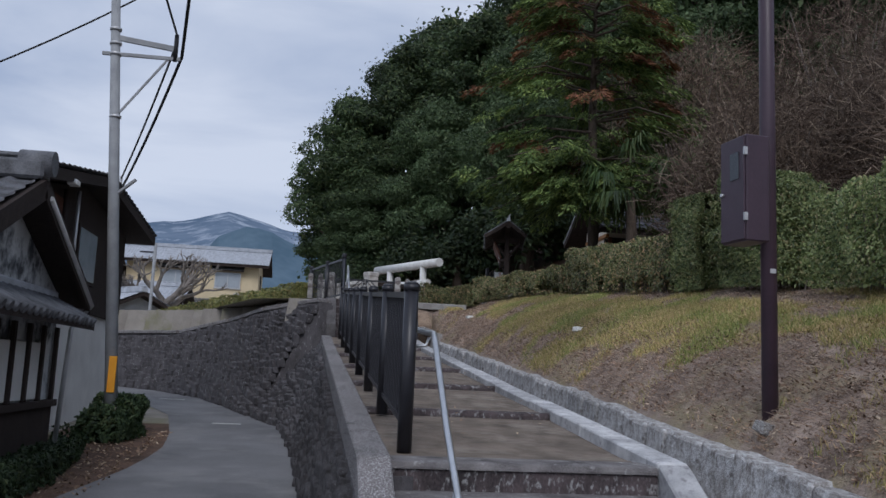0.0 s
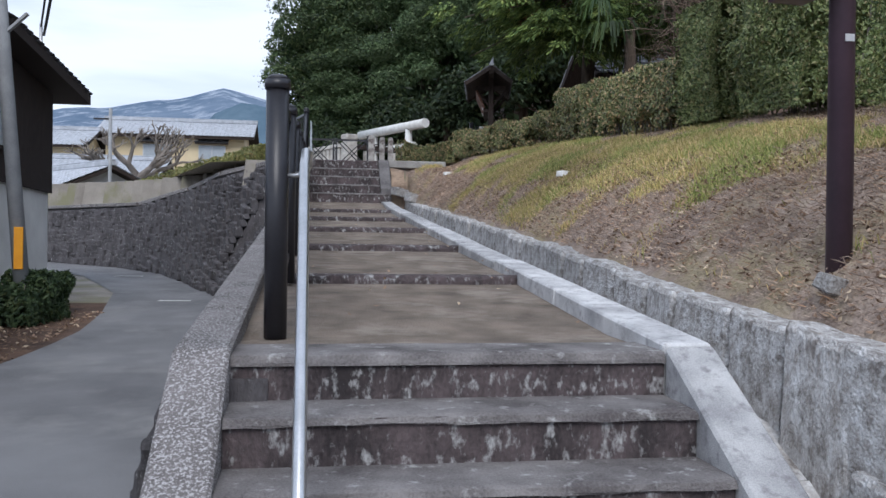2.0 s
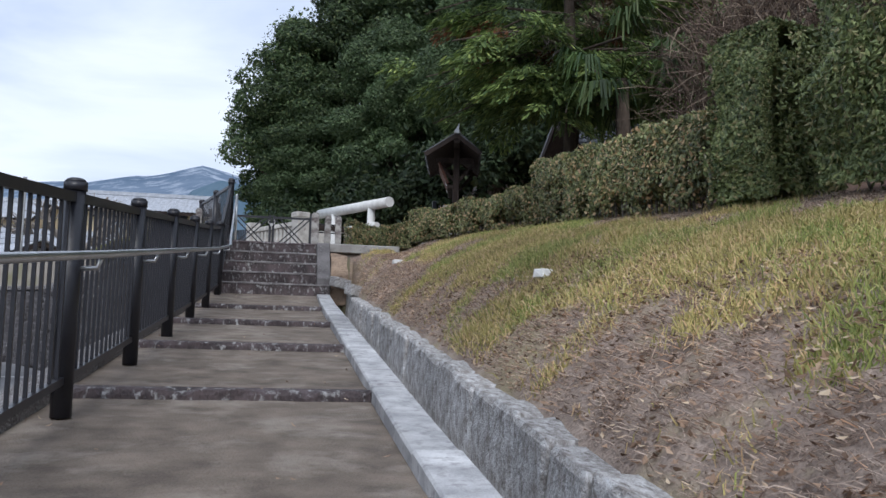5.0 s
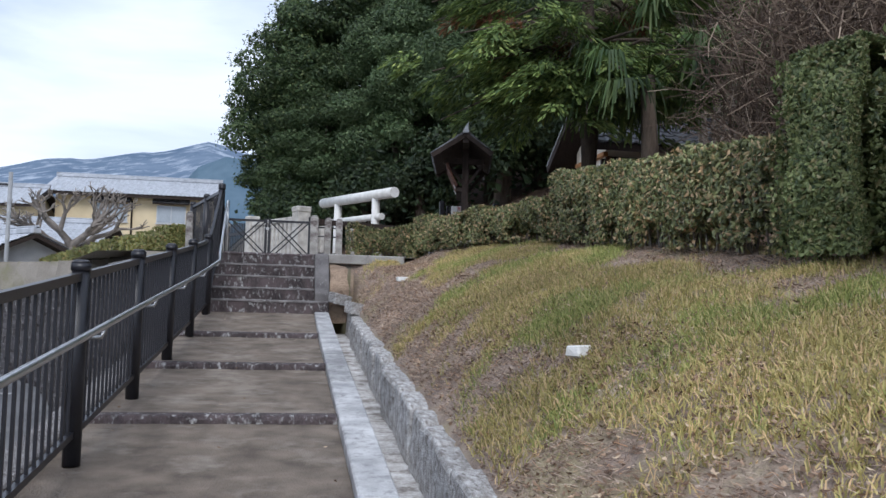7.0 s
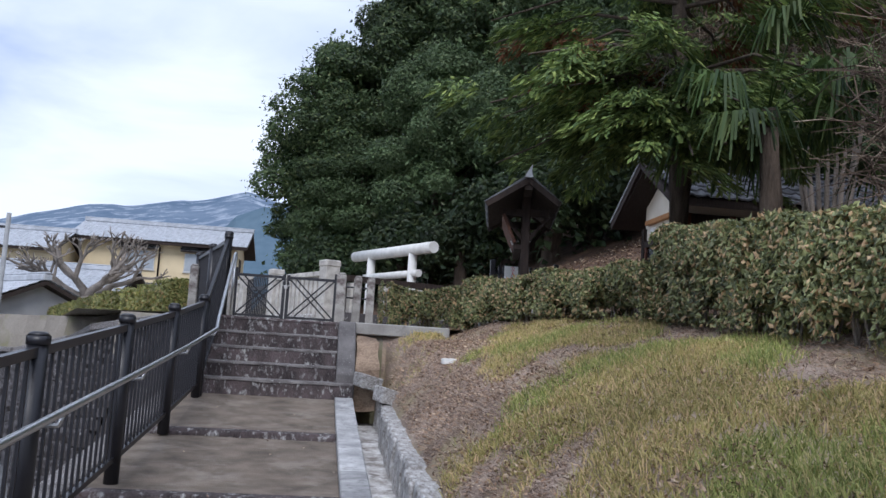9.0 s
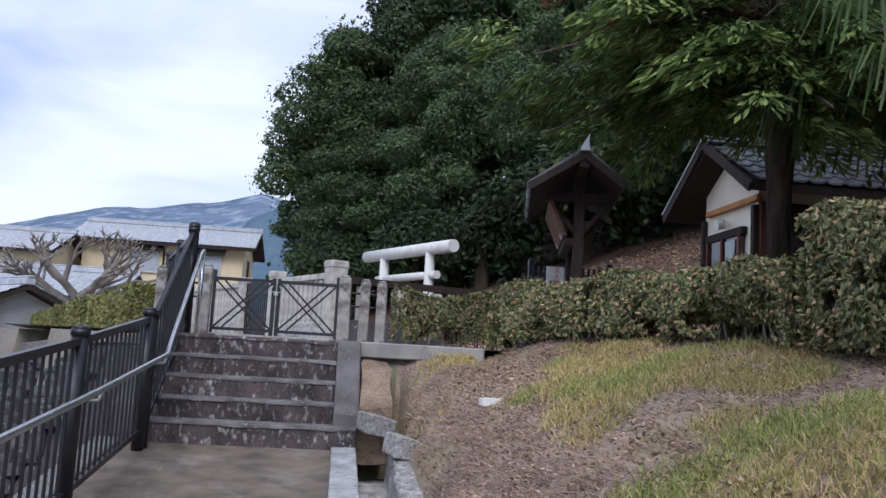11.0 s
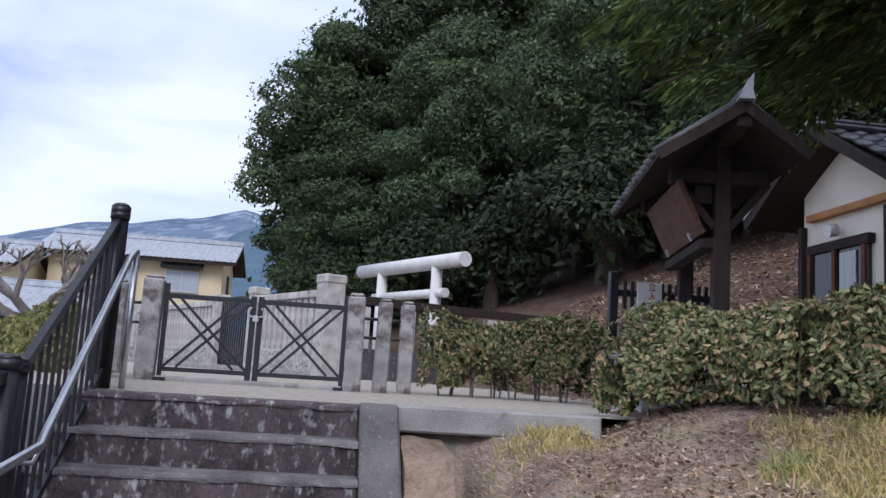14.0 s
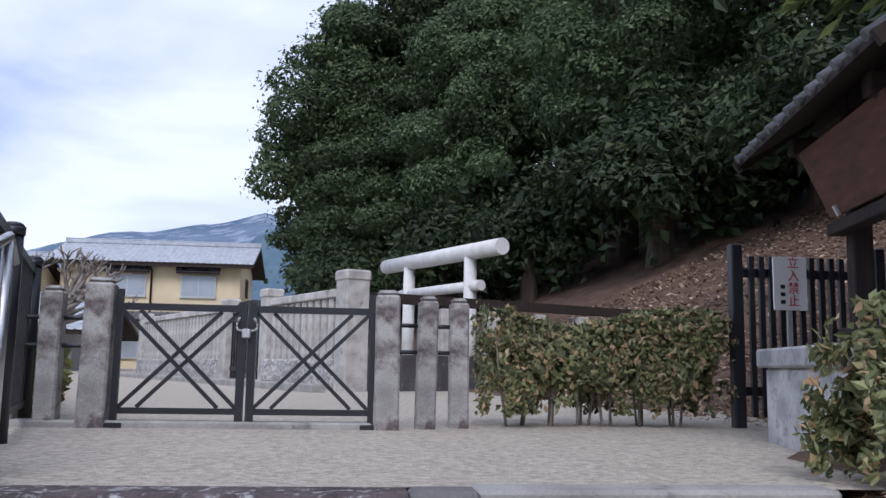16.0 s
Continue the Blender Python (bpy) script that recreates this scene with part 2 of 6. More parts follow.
M = {
    "asphalt": mat("asphalt", (0.2, 0.2, 0.205), (0.12, 0.12, 0.125), 0.9, 0.9, 160, 0.35, c3=(0.25, 0.247, 0.243), spots=(0.52, 0.78), spot_scale=1.2),
    "paint": mat("road_paint", (0.62, 0.62, 0.6), (0.4, 0.4, 0.39), 0.8, 9, 80, 0.1),
    "soil": mat("soil", (0.31, 0.285, 0.25), (0.19, 0.168, 0.145), 0.95, 1.6, 45, 0.6, c3=(0.2, 0.19, 0.12), spots=(0.5, 0.62), spot_scale=0.9),
    "bank": mat("bank_soil", (0.46, 0.365, 0.3), (0.18, 0.135, 0.108), 0.95, 3.0, 55, 1.0, c3=(0.36, 0.3, 0.19), spots=(0.48, 0.6), spot_scale=1.1),
    "litter": mat("leaf_litter", (0.14, 0.083, 0.055), (0.055, 0.034, 0.025), 0.95, 2.2, 40, 0.9, c3=(0.17, 0.11, 0.07), spots=(0.55, 0.66), spot_scale=6),
    "gravel": mat("gravel", (0.6, 0.54, 0.45), (0.33, 0.29, 0.235), 0.95, 30, 110, 0.9, c3=(0.2, 0.18, 0.15), spots=(0.6, 0.7), spot_scale=55, bump_scale=75),
    "earth": mat("packed_earth", (0.255, 0.208, 0.166), (0.115, 0.092, 0.074), 0.95, 4.5, 150, 1.0, c3=(0.36, 0.315, 0.265), spots=(0.52, 0.75), spot_scale=2.3, bump_scale=70),
    "pierstone": mat("dark_pier_stone", (0.16, 0.15, 0.15), (0.08, 0.075, 0.075), 0.92, 4, 100, 0.4, c3=(0.3, 0.3, 0.29), spots=(0.6, 0.68), spot_scale=40, vary=0.15),
    "granite": mat("granite", (0.6, 0.6, 0.6), (0.3, 0.3, 0.31), 0.85, 5, 190, 0.4, c3=(0.2, 0.19, 0.2), spots=(0.52, 0.74), spot_scale=17, vary=0.25),
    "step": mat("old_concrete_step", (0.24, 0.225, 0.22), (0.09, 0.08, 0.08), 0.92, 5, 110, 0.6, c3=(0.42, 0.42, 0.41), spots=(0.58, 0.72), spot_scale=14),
    # dark lichened stone, with the shade below each lip put into the colour
    "riser": mat("weathered_shaded_riser", (0.12, 0.094, 0.096), (0.035, 0.029, 0.03), 0.92, 6, 70, 0.7, c3=(0.4, 0.4, 0.395), spots=(0.54, 0.68), spot_scale=22, vary=0.15, stretch=(1, 1, 0.55)),
    "cap": mat("mossy_cap", (0.17, 0.155, 0.153), (0.075, 0.068, 0.067), 0.92, 4, 100, 0.4, c3=(0.38, 0.37, 0.37), spots=(0.5, 0.58), spot_scale=105, vary=0.15),
    "ditchstone": mat("pale_ditch_stone", (0.68, 0.68, 0.68), (0.28, 0.255, 0.235), 0.92, 6, 45, 1.0, c3=(0.2, 0.18, 0.165), spots=(0.5, 0.66), spot_scale=7, vary=0.16, bump_scale=30),
    "rubble": mat("dark_rubble_stone", (0.1, 0.094, 0.099), (0.045, 0.041, 0.043), 0.95, 5, 60, 0.9, c3=(0.36, 0.36, 0.36), spots=(0.6, 0.7), spot_scale=26, vary=0.18, stretch=(1, 1, 0.4)),
    "mortar": mat("dark_joint", (0.06, 0.055, 0.05), (0.03, 0.027, 0.025), 0.97, 6, 60, 0.5),
    "concrete": mat("concrete", (0.4, 0.39, 0.37), (0.24, 0.23, 0.22), 0.9, 4, 90, 0.3, c3=(0.16, 0.15, 0.145), spots=(0.58, 0.72), spot_scale=5),
    "clay": mat("bare_clay", (0.36, 0.265, 0.19), (0.16, 0.112, 0.08), 0.95, 5, 40, 1.0),
    "fence": mat("dark_painted_metal", (0.022, 0.022, 0.028), (0.014, 0.014, 0.018), 0.38, 5, 60, 0.05, spec=0.5),
    "steel": mat("brushed_steel_rail", (0.62, 0.63, 0.65), (0.48, 0.49, 0.5), 0.32, 8, 120, 0.05, metal=0.9),
    "maroon": mat("maroon_paint", (0.062, 0.036, 0.052), (0.045, 0.027, 0.04), 0.45, 4, 50, 0.05, spec=0.5),
    "polegrey": mat("weathered_concrete_pole", (0.36, 0.37, 0.38), (0.25, 0.26, 0.27), 0.85, 4, 70, 0.2),
    "post": mat("weathered_granite_post", (0.46, 0.45, 0.43), (0.25, 0.24, 0.23), 0.9, 6, 110, 0.4, c3=(0.12, 0.095, 0.095), spots=(0.48, 0.62), spot_scale=5, vary=0.12),
    "white": mat("white_granite", (0.74, 0.74, 0.72), (0.6, 0.6, 0.58), 0.75, 6, 140, 0.1),
    "palisade": mat("pale_stone_palisade", (0.6, 0.58, 0.54), (0.34, 0.32, 0.3), 0.88, 5, 90, 0.3, c3=(0.2, 0.17, 0.16), spots=(0.6, 0.72), spot_scale=6, vary=0.1),
    "oldwood": mat("dark_old_wood", (0.046, 0.031, 0.026), (0.018, 0.013, 0.011), 0.85, 5, 60, 0.4, stretch=(6, 6, 1)),
    "boardwood": mat("red_brown_board", (0.135, 0.055, 0.034), (0.06, 0.027, 0.019), 0.7, 3, 50, 0.3, stretch=(1, 1.5, 8)),
    "orangewood": mat("new_orange_wood", (0.5, 0.24, 0.09), (0.34, 0.15, 0.055), 0.7, 5, 50, 0.2),
    "redwood": mat("weathered_red_wood", (0.15, 0.05, 0.028), (0.05, 0.026, 0.02), 0.85, 3, 40, 0.3, stretch=(1, 1, 0.3)),
    "plaster": mat("white_plaster", (0.74, 0.73, 0.7), (0.6, 0.59, 0.565), 0.9, 2, 70, 0.15),
    "stained": mat("stained_plaster", (0.62, 0.63, 0.63), (0.4, 0.41, 0.42), 0.9, 2.4, 60, 0.2, c3=(0.07, 0.075, 0.085), spots=(0.47, 0.6), spot_scale=2.2),
    "warmwall": mat("warm_white_plaster", (0.84, 0.78, 0.68), (0.72, 0.66, 0.56), 0.9, 2, 70, 0.15),
    "cream": mat("cream_plaster", (0.76, 0.64, 0.43), (0.66, 0.55, 0.36), 0.9, 1.2, 50, 0.1),
    "greywall": mat("grey_wall", (0.44, 0.44, 0.45), (0.33, 0.33, 0.34), 0.9, 1.5, 50, 0.1),
    # tile grey is lightened: the sky's reflection is put into its colour
    "tile": mat("grey_roof_tile", (0.5, 0.525, 0.57), (0.33, 0.35, 0.385), 0.45, 4, 60, 0.15, vary=0.15, island=0.15, spec=0.5),
    "darktile": mat("dark_roof_tile", (0.17, 0.175, 0.19), (0.055, 0.056, 0.06), 0.6, 5, 60, 0.2, island=0.25),
    "bark": mat("bark", (0.13, 0.1, 0.078), (0.05, 0.038, 0.03), 0.95, 4, 30, 1.0, stretch=(3, 3, 0.5)),
    "palebark": mat("pale_bark", (0.3, 0.265, 0.235), (0.16, 0.14, 0.12), 0.95, 4, 40, 0.6),
    "alu": mat("aluminium_frame", (0.6, 0.6, 0.6), (0.5, 0.5, 0.5), 0.4, 8, 60, 0.03, metal=0.5),
    "pane": mat("window_pane", (0.42, 0.47, 0.52), (0.33, 0.37, 0.41), 0.12, 1.5, 10, 0.0, spec=0.7),
    "darkpane": mat("dark_pane", (0.03, 0.034, 0.037), (0.018, 0.02, 0.022), 0.1, 2, 10, 0.0, spec=0.6),
    "curtain": mat("pale_curtain", (0.55, 0.58, 0.6), (0.4, 0.43, 0.46), 0.9, 3, 40, 0.1, stretch=(12, 12, 1)),
    "sign": mat("white_sign", (0.82, 0.82, 0.8), (0.76, 0.76, 0.74), 0.5, 4, 50, 0.0),
    "red": mat("red_paint", (0.55, 0.04, 0.04), (0.45, 0.03, 0.03), 0.6, 4, 50, 0.0),
    "black": mat("black_paint", (0.02, 0.02, 0.02), (0.013, 0.013, 0.013), 0.5, 4, 50, 0.0),
    "orange": mat("orange_band", (0.75, 0.33, 0.02), (0.66, 0.27, 0.015), 0.55, 4, 50, 0.0),
    "cable": mat("black_cable", (0.012, 0.012, 0.013), (0.008, 0.008, 0.009), 0.6, 4, 50, 0.0),
    # distance haze is put into the blue of both far hill colours
    "mountain": mat("hazed_forest_mountain", (0.17, 0.22, 0.29), (0.1, 0.145, 0.21), 1.0, 0.004, 0.03, 0.0, c3=(0.42, 0.47, 0.54), spots=(0.5, 0.72), spot_scale=0.016, stretch=(1, 1, 0.4), spec=0.0),
    "foothill": mat("hazed_wooded_foothill", (0.12, 0.175, 0.225), (0.085, 0.135, 0.18), 1.0, 0.01, 0.08, 0.0, spec=0.0),
    "leaf_oak": leaf_mat("evergreen_oak_leaves", (0.018, 0.036, 0.016), (0.085, 0.128, 0.05), (0.15, 0.18, 0.075), 0.1),
    "leaf_camellia": leaf_mat("glossy_broad_leaves", (0.026, 0.05, 0.021), (0.1, 0.148, 0.063), (0.15, 0.195, 0.095), 0.1, 0.55),
    "leaf_cedar": leaf_mat("cedar_foliage", (0.04, 0.075, 0.025), (0.21, 0.29, 0.085), (0.34, 0.4, 0.12), 0.12, 0.7),
    "leaf_hedge": leaf_mat("hedge_leaves", (0.05, 0.064, 0.03), (0.32, 0.345, 0.155), (0.55, 0.38, 0.22), 0.3, 0.36),
    "leaf_box": leaf_mat("box_hedge_leaves", (0.055, 0.09, 0.034), (0.33, 0.39, 0.16), (0.42, 0.38, 0.2), 0.16, 0.4),
    "leaf_lane": leaf_mat("lane_hedge_leaves", (0.09, 0.11, 0.035), (0.28, 0.28, 0.1), (0.36, 0.26, 0.11), 0.15, 0.5),
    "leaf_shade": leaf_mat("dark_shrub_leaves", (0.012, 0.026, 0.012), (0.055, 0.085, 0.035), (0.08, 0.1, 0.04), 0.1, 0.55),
    "leaf_palm": leaf_mat("palm_fronds", (0.025, 0.05, 0.018), (0.085, 0.14, 0.042), (0.17, 0.22, 0.08), 0.08, 0.6),
    "leaf_dead": leaf_mat("dead_orange_needles", (0.1, 0.045, 0.028), (0.25, 0.115, 0.055), None, 0.05, 0.8),
    "grass": leaf_mat("winter_grass", (0.2, 0.18, 0.07), (0.49, 0.43, 0.175), (0.6, 0.44, 0.26), 0.4, 0.8),
    "fresh_grass": leaf_mat("fresh_green_grass", (0.13, 0.17, 0.05), (0.34, 0.37, 0.12), (0.48, 0.42, 0.2), 0.3, 0.7),
    "straw": leaf_mat("dry_straw", (0.17, 0.12, 0.097), (0.58, 0.47, 0.385), (0.55, 0.34, 0.21), 0.08, 0.9),
    "deadleaf": leaf_mat("fallen_leaves", (0.11, 0.07, 0.05), (0.42, 0.29, 0.2), (0.62, 0.5, 0.36), 0.2, 0.85),
    "brush": leaf_mat("bare_brush_twigs", (0.06, 0.041, 0.033), (0.21, 0.155, 0.115), (0.4, 0.32, 0.24), 0.14, 0.95, 0.0),
}


# ---- building helpers ----
def mesh_of(bm, name, material):
    me = bpy.data.meshes.new(name)
    bm.normal_update()
    bm.to_mesh(me)
    bm.free()
    me.materials.append(material)
    return me


def part(name, bm, material, parent=None, label=""):
    """Links a bmesh as one mesh object, under a thing or a part."""
    ob = new(name, mesh_of(bm, name, material))
    if parent:
        ob.parent = parent
    return tagged(ob, label)


def thing(name, label, category, group="", at=(0, 0, 0), rz=0.0):
    ob = new(name)
    ob.matrix_basis = pose(*at, 0, 0, rz)
    return tagged(ob, label, category, group)


def box(bm, x0, x1, y0, y1, z0, z1, bevel=0.0, m=None):
    r = bmesh.ops.create_cube(bm, size=1)
    v = r["verts"]
    for p in v:
        p.co = Vector(((x0 + x1) / 2 + p.co.x * (x1 - x0), (y0 + y1) / 2 + p.co.y * (y1 - y0), (z0 + z1) / 2 + p.co.z * (z1 - z0)))
    if m:
        bmesh.ops.transform(bm, matrix=m, verts=v)
    if bevel:
        edges = list({e for p in v for e in p.link_edges})
        bmesh.ops.bevel(bm, geom=edges, offset=bevel, segments=1, affect="EDGES")
    return bm


def cube(x0, x1, y0, y1, z0, z1, bevel=0.0, m=None):
    return box(bmesh.new(), x0, x1, y0, y1, z0, z1, bevel, m)


def bar(bm, a, b, w, h=None, bevel=0.0):
    """A straight bar of rectangular section from a to b."""
    a, b, h = Vector(a), Vector(b), h or w
    d = b - a
    q = d.to_track_quat("Z", "Y").to_matrix().to_4x4()
    return box(bm, -w / 2, w / 2, -h / 2, h / 2, 0, d.length, bevel, Matrix.Translation(a) @ q)


def tube(bm, pts, r, sides=10, r2=None, cap=True):
    """A round tube through points, tapering from r to r2."""
    pts = [Vector(p) for p in pts]
    rings = []
    for i, p in enumerate(pts):
        d = (pts[min(i + 1, len(pts) - 1)] - pts[max(i - 1, 0)]).normalized()
        q = d.to_track_quat("Z", "Y").to_matrix()
        rr = r + ((r2 if r2 is not None else r) - r) * i / (len(pts) - 1)
        rings.append([bm.verts.new(p + q @ Vector((rr * math.cos(2 * math.pi * k / sides), rr * math.sin(2 * math.pi * k / sides), 0))) for k in range(sides)])
    for a, b in zip(rings, rings[1:]):
        for k in range(sides):
            f = bm.faces.new((a[k], a[(k + 1) % sides], b[(k + 1) % sides], b[k]))
            f.smooth = True
    if cap:
        bm.faces.new(rings[0][::-1])
        bm.faces.new(rings[-1])
    return bm


def prism(bm, outline, axis, a, b):
    """An outline of 2D points pushed along an axis from a to b."""
    def at(u, v, w):
        return {"x": (w, u, v), "y": (u, w, v), "z": (u, v, w)}[axis]
    lo = [bm.verts.new(at(u, v, a)) for u, v in outline]
    hi = [bm.verts.new(at(u, v, b)) for u, v in outline]
    n = len(outline)
    for k in range(n):
        bm.faces.new((lo[k], lo[(k + 1) % n], hi[(k + 1) % n], hi[k]))
    bm.faces.new(lo[::-1])
    bm.faces.new(hi)
    bmesh.ops.recalc_face_normals(bm, faces=bm.faces[:])
    return bm


def raw(name, verts, faces, material, parent=None, label=""):
    me = bpy.data.meshes.new(name)
    me.from_pydata(np.asarray(verts).tolist(), [], np.asarray(faces).tolist())
    me.materials.append(material)
    ob = new(name, me)
    if parent:
        ob.parent = parent
    return tagged(ob, label)


def leaves(points, normals, length, width, rng, lean=0.6, fold=0.25):
    """Leaf blades, two triangles folded along the rib, at the points: vertices and faces."""
    n = len(points)
    nrm = normals + rng.normal(0, lean, (n, 3))
    nrm /= np.linalg.norm(nrm, axis=1)[:, None]
    t = rng.normal(0, 1, (n, 3))
    t -= (t * nrm).sum(1)[:, None] * nrm
    t /= np.linalg.norm(t, axis=1)[:, None]
    s = np.cross(nrm, t)
    ln = (length * rng.uniform(0.6, 1.3, n))[:, None]
    wd = (width * rng.uniform(0.6, 1.3, n))[:, None]
    p = np.stack([points - t * ln / 2, points + s * wd / 2 - nrm * wd * fold, points + t * ln / 2, points - s * wd / 2 - nrm * wd * fold], 1)
    f = np.arange(4 * n).reshape(n, 4)
    return p.reshape(-1, 3), np.concatenate([f[:, [0, 1, 2]], f[:, [0, 2, 3]]])


def blob_points(blobs, n, rng, depth=0.35):
    """Points and outward normals near the surfaces of a heap of ellipsoids, those inside others left out."""
    c = np.array([b[:3] for b in blobs], float)
    r = np.array([b[3:6] if len(b) == 6 else (b[3],) * 3 for b in blobs], float)
    w = (r[:, 0] * r[:, 2]) ** 1.0
    k = rng.choice(len(blobs), n * 2, p=w / w.sum())
    d = rng.normal(0, 1, (n * 2, 3))
    d /= np.linalg.norm(d, axis=1)[:, None]
    p = c[k] + d * r[k] * (1 + 0.22 * np.abs(rng.normal(0, 1, (n * 2, 1))) * (rng.random((n * 2, 1)) < 0.25) - depth * rng.random(n * 2)[:, None] ** 1.3)
    inside = np.zeros(len(p), bool)
    for j in range(len(c)):
        inside |= (j != k) & ((((p - c[j]) / r[j]) ** 2).sum(1) < 0.5)
    nn = d / r[k]
    nn /= np.linalg.norm(nn, axis=1)[:, None]
    keep = ~inside
    return p[keep][:n], nn[keep][:n]


# ---- the lie of the land ----
STREET0, STREET_RISE = 0.2, 0.035
LANDING = 3.28


def street_z(y):
    return STREET0 + STREET_RISE * (min(max(y, -40), 34) - 3)


def bank_top(y):
    """The top of the low stone wall beside the ditch."""
    return 1.33 + 0.0845 * (y - 5.2)


ROADSIDE = [(-40.0, 0.12), (4.6, 0.12), (10.2, 0.04), (13.1, -0.09), (16.4, -0.39), (17.6, -0.86), (20.3, -1.63), (22.9, -2.54), (25.0, -3.9), (29.0, -8.0), (34.0, -16.0), (50.0, -40.0)]


def road_x(y):
    """Where the foot of the tall retaining wall stands."""
    return float(np.interp(y, [p[0] for p in ROADSIDE], [p[1] for p in ROADSIDE]))


def land_z(x, y):
    if x < road_x(y) + (0.35 if y < 18.4 else 0.95) and not (y > 50):
        return street_z(y)
    if y < 19.25 and x < 2.74:
        return street_z(y)
    if y >= 50 and x < -3:
        return 3.0
    d = max(x - 2.74, 0)
    bank = bank_top(min(max(y, 2.5), 19.2)) + 0.68 * (1 - math.exp(-d / 0.62)) + 0.2 * min(d, 4.5) + 0.33 * max(d - 4.5, 0)
    lift = min(max((y - 17.0) / 2.0, 0), 1) * min(max((x - 2.72) / 0.35, 0), 1)
    bank += lift * max(0, 3.12 - bank)
    s = (x - 5.6) + 0.3 * (y - 26)
    hill = LANDING - 0.03 + 0.45 * (math.log1p(math.exp(1.6 * min(s, 30))) / 1.6)
    k = min(max((y - 18.9) / 0.5, 0), 1)
    if x > 3.4:
        k = min(max((y - 18.9 - (x - 3.4) * 0.9) / 1.5, 0), 1)
    if y < 18.9:
        k = 0
    return bank * (1 - k) + hill * k


# ---- ground ----
def ground_sheet():
    xs = sorted({*np.arange(-7, 12.01, 0.3).round(2), 2.70, 2.745, *[-2500, -900, -300, -120, -60, -40, -28, -20, -15, -11, -9, 14, 17, 20, 25, 32, 45, 70, 120, 300, 900, 2500]})
    ys = sorted({*np.arange(-4, 30.01, 0.3).round(2), 19.22, 19.27, *[-2500, -600, -150, -60, -30, -15, -8, 32, 35, 38, 42, 47, 53, 60, 70, 85, 110, 160, 300, 900, 2500]})
    v = []
    for y in ys:
        for x in xs:
            z = land_z(min(max(x, -60), 60), min(max(y, -30), 110))
            if abs(x) > 200 or abs(y) > 200:
                z = 1.0
            if x > 2.8 and -3 < y < 30:
                z += 0.05 * noise.noise((x * 1.3, y * 1.3, 0)) + 0.02 * noise.noise((x * 5, y * 5, 3))
            v.append((x, y, z))
    nx = len(xs)
    f = [(j * nx + i, j * nx + i + 1, (j + 1) * nx + i + 1, (j + 1) * nx + i) for j in range(len(ys) - 1) for i in range(nx - 1)]
    me = bpy.data.meshes.new("ground")
    me.from_pydata(v, [], f)
    for k in ("soil", "bank", "litter"):
        me.materials.append(M[k])
    for p in me.polygons:
        c = p.center
        p.material_index = 2 if (-3.6 < c.x < -1.8 and 3 < c.y < 16.5) else 1 if (c.x > 2.7 and -1 < c.y < 19.6 and c.x < 5.2) else 2 if c.x > 2.7 else 0
        p.use_smooth = True
    tagged(new("ground", me), "bare soil bank and leaf-littered hillside", "ground", kind="structure")


ground_sheet()


def strip(name, left, right, ys, zf, material, lift, label, category):
    v, f = [], []
    for y in ys:
        v += [(left(y), y, zf(y) + lift), (right(y), y, zf(y) + lift)]
    f = [(2 * i, 2 * i + 1, 2 * i + 3, 2 * i + 2) for i in range(len(ys) - 1)]
    return tagged(raw(name, v, f, material), label, category, kind="structure")


ROAD_LEFT = [(-40, -2.6), (6, -2.45), (9.2, -2.26), (10.7, -2.0), (12.7, -1.85), (14.7, -2.02), (18.1, -2.55), (22, -4.0), (25, -6.2), (29, -11), (34, -20)]


def road_left(y):
    return float(np.interp(y, [p[0] for p in ROAD_LEFT], [p[1] for p in ROAD_LEFT]))


road_ys = sorted({*np.arange(-40, 34, 1.0), 16.4, 17.6, 20.3, 22.9})
strip("road", road_left, lambda y: road_x(y) + 0.2 if y > 3 else 6.0, road_ys, street_z, M["asphalt"], 0.012, "narrow grey asphalt lane bending uphill", "road")
for yy, x0, x1 in ((16.6, -1.55, -1.05), (22.0, -3.35, -2.75)):
    z = street_z(yy) + 0.02
    bm = cube(x0, x1, yy - 0.09, yy + 0.09, z - 0.004, z, 0.0)
    tagged(part("road_marking", bm, M["paint"]), "worn white painted dash on the asphalt", "road marking", kind="structure")


# ---- lower flight, ramp of long treads, upper flight ----
XL, XR = 0.53, 2.15
EDGE_Y = [5.22, 7.6, 9.87, 12.08, 14.26, 16.42, 18.37]
EDGE_Z = [1.24, 1.445, 1.637, 1.835, 2.02, 2.215, 2.42]
RISE, GO = 0.168, 0.285


def ramp_z(y):
    return float(np.interp(y, EDGE_Y, EDGE_Z))


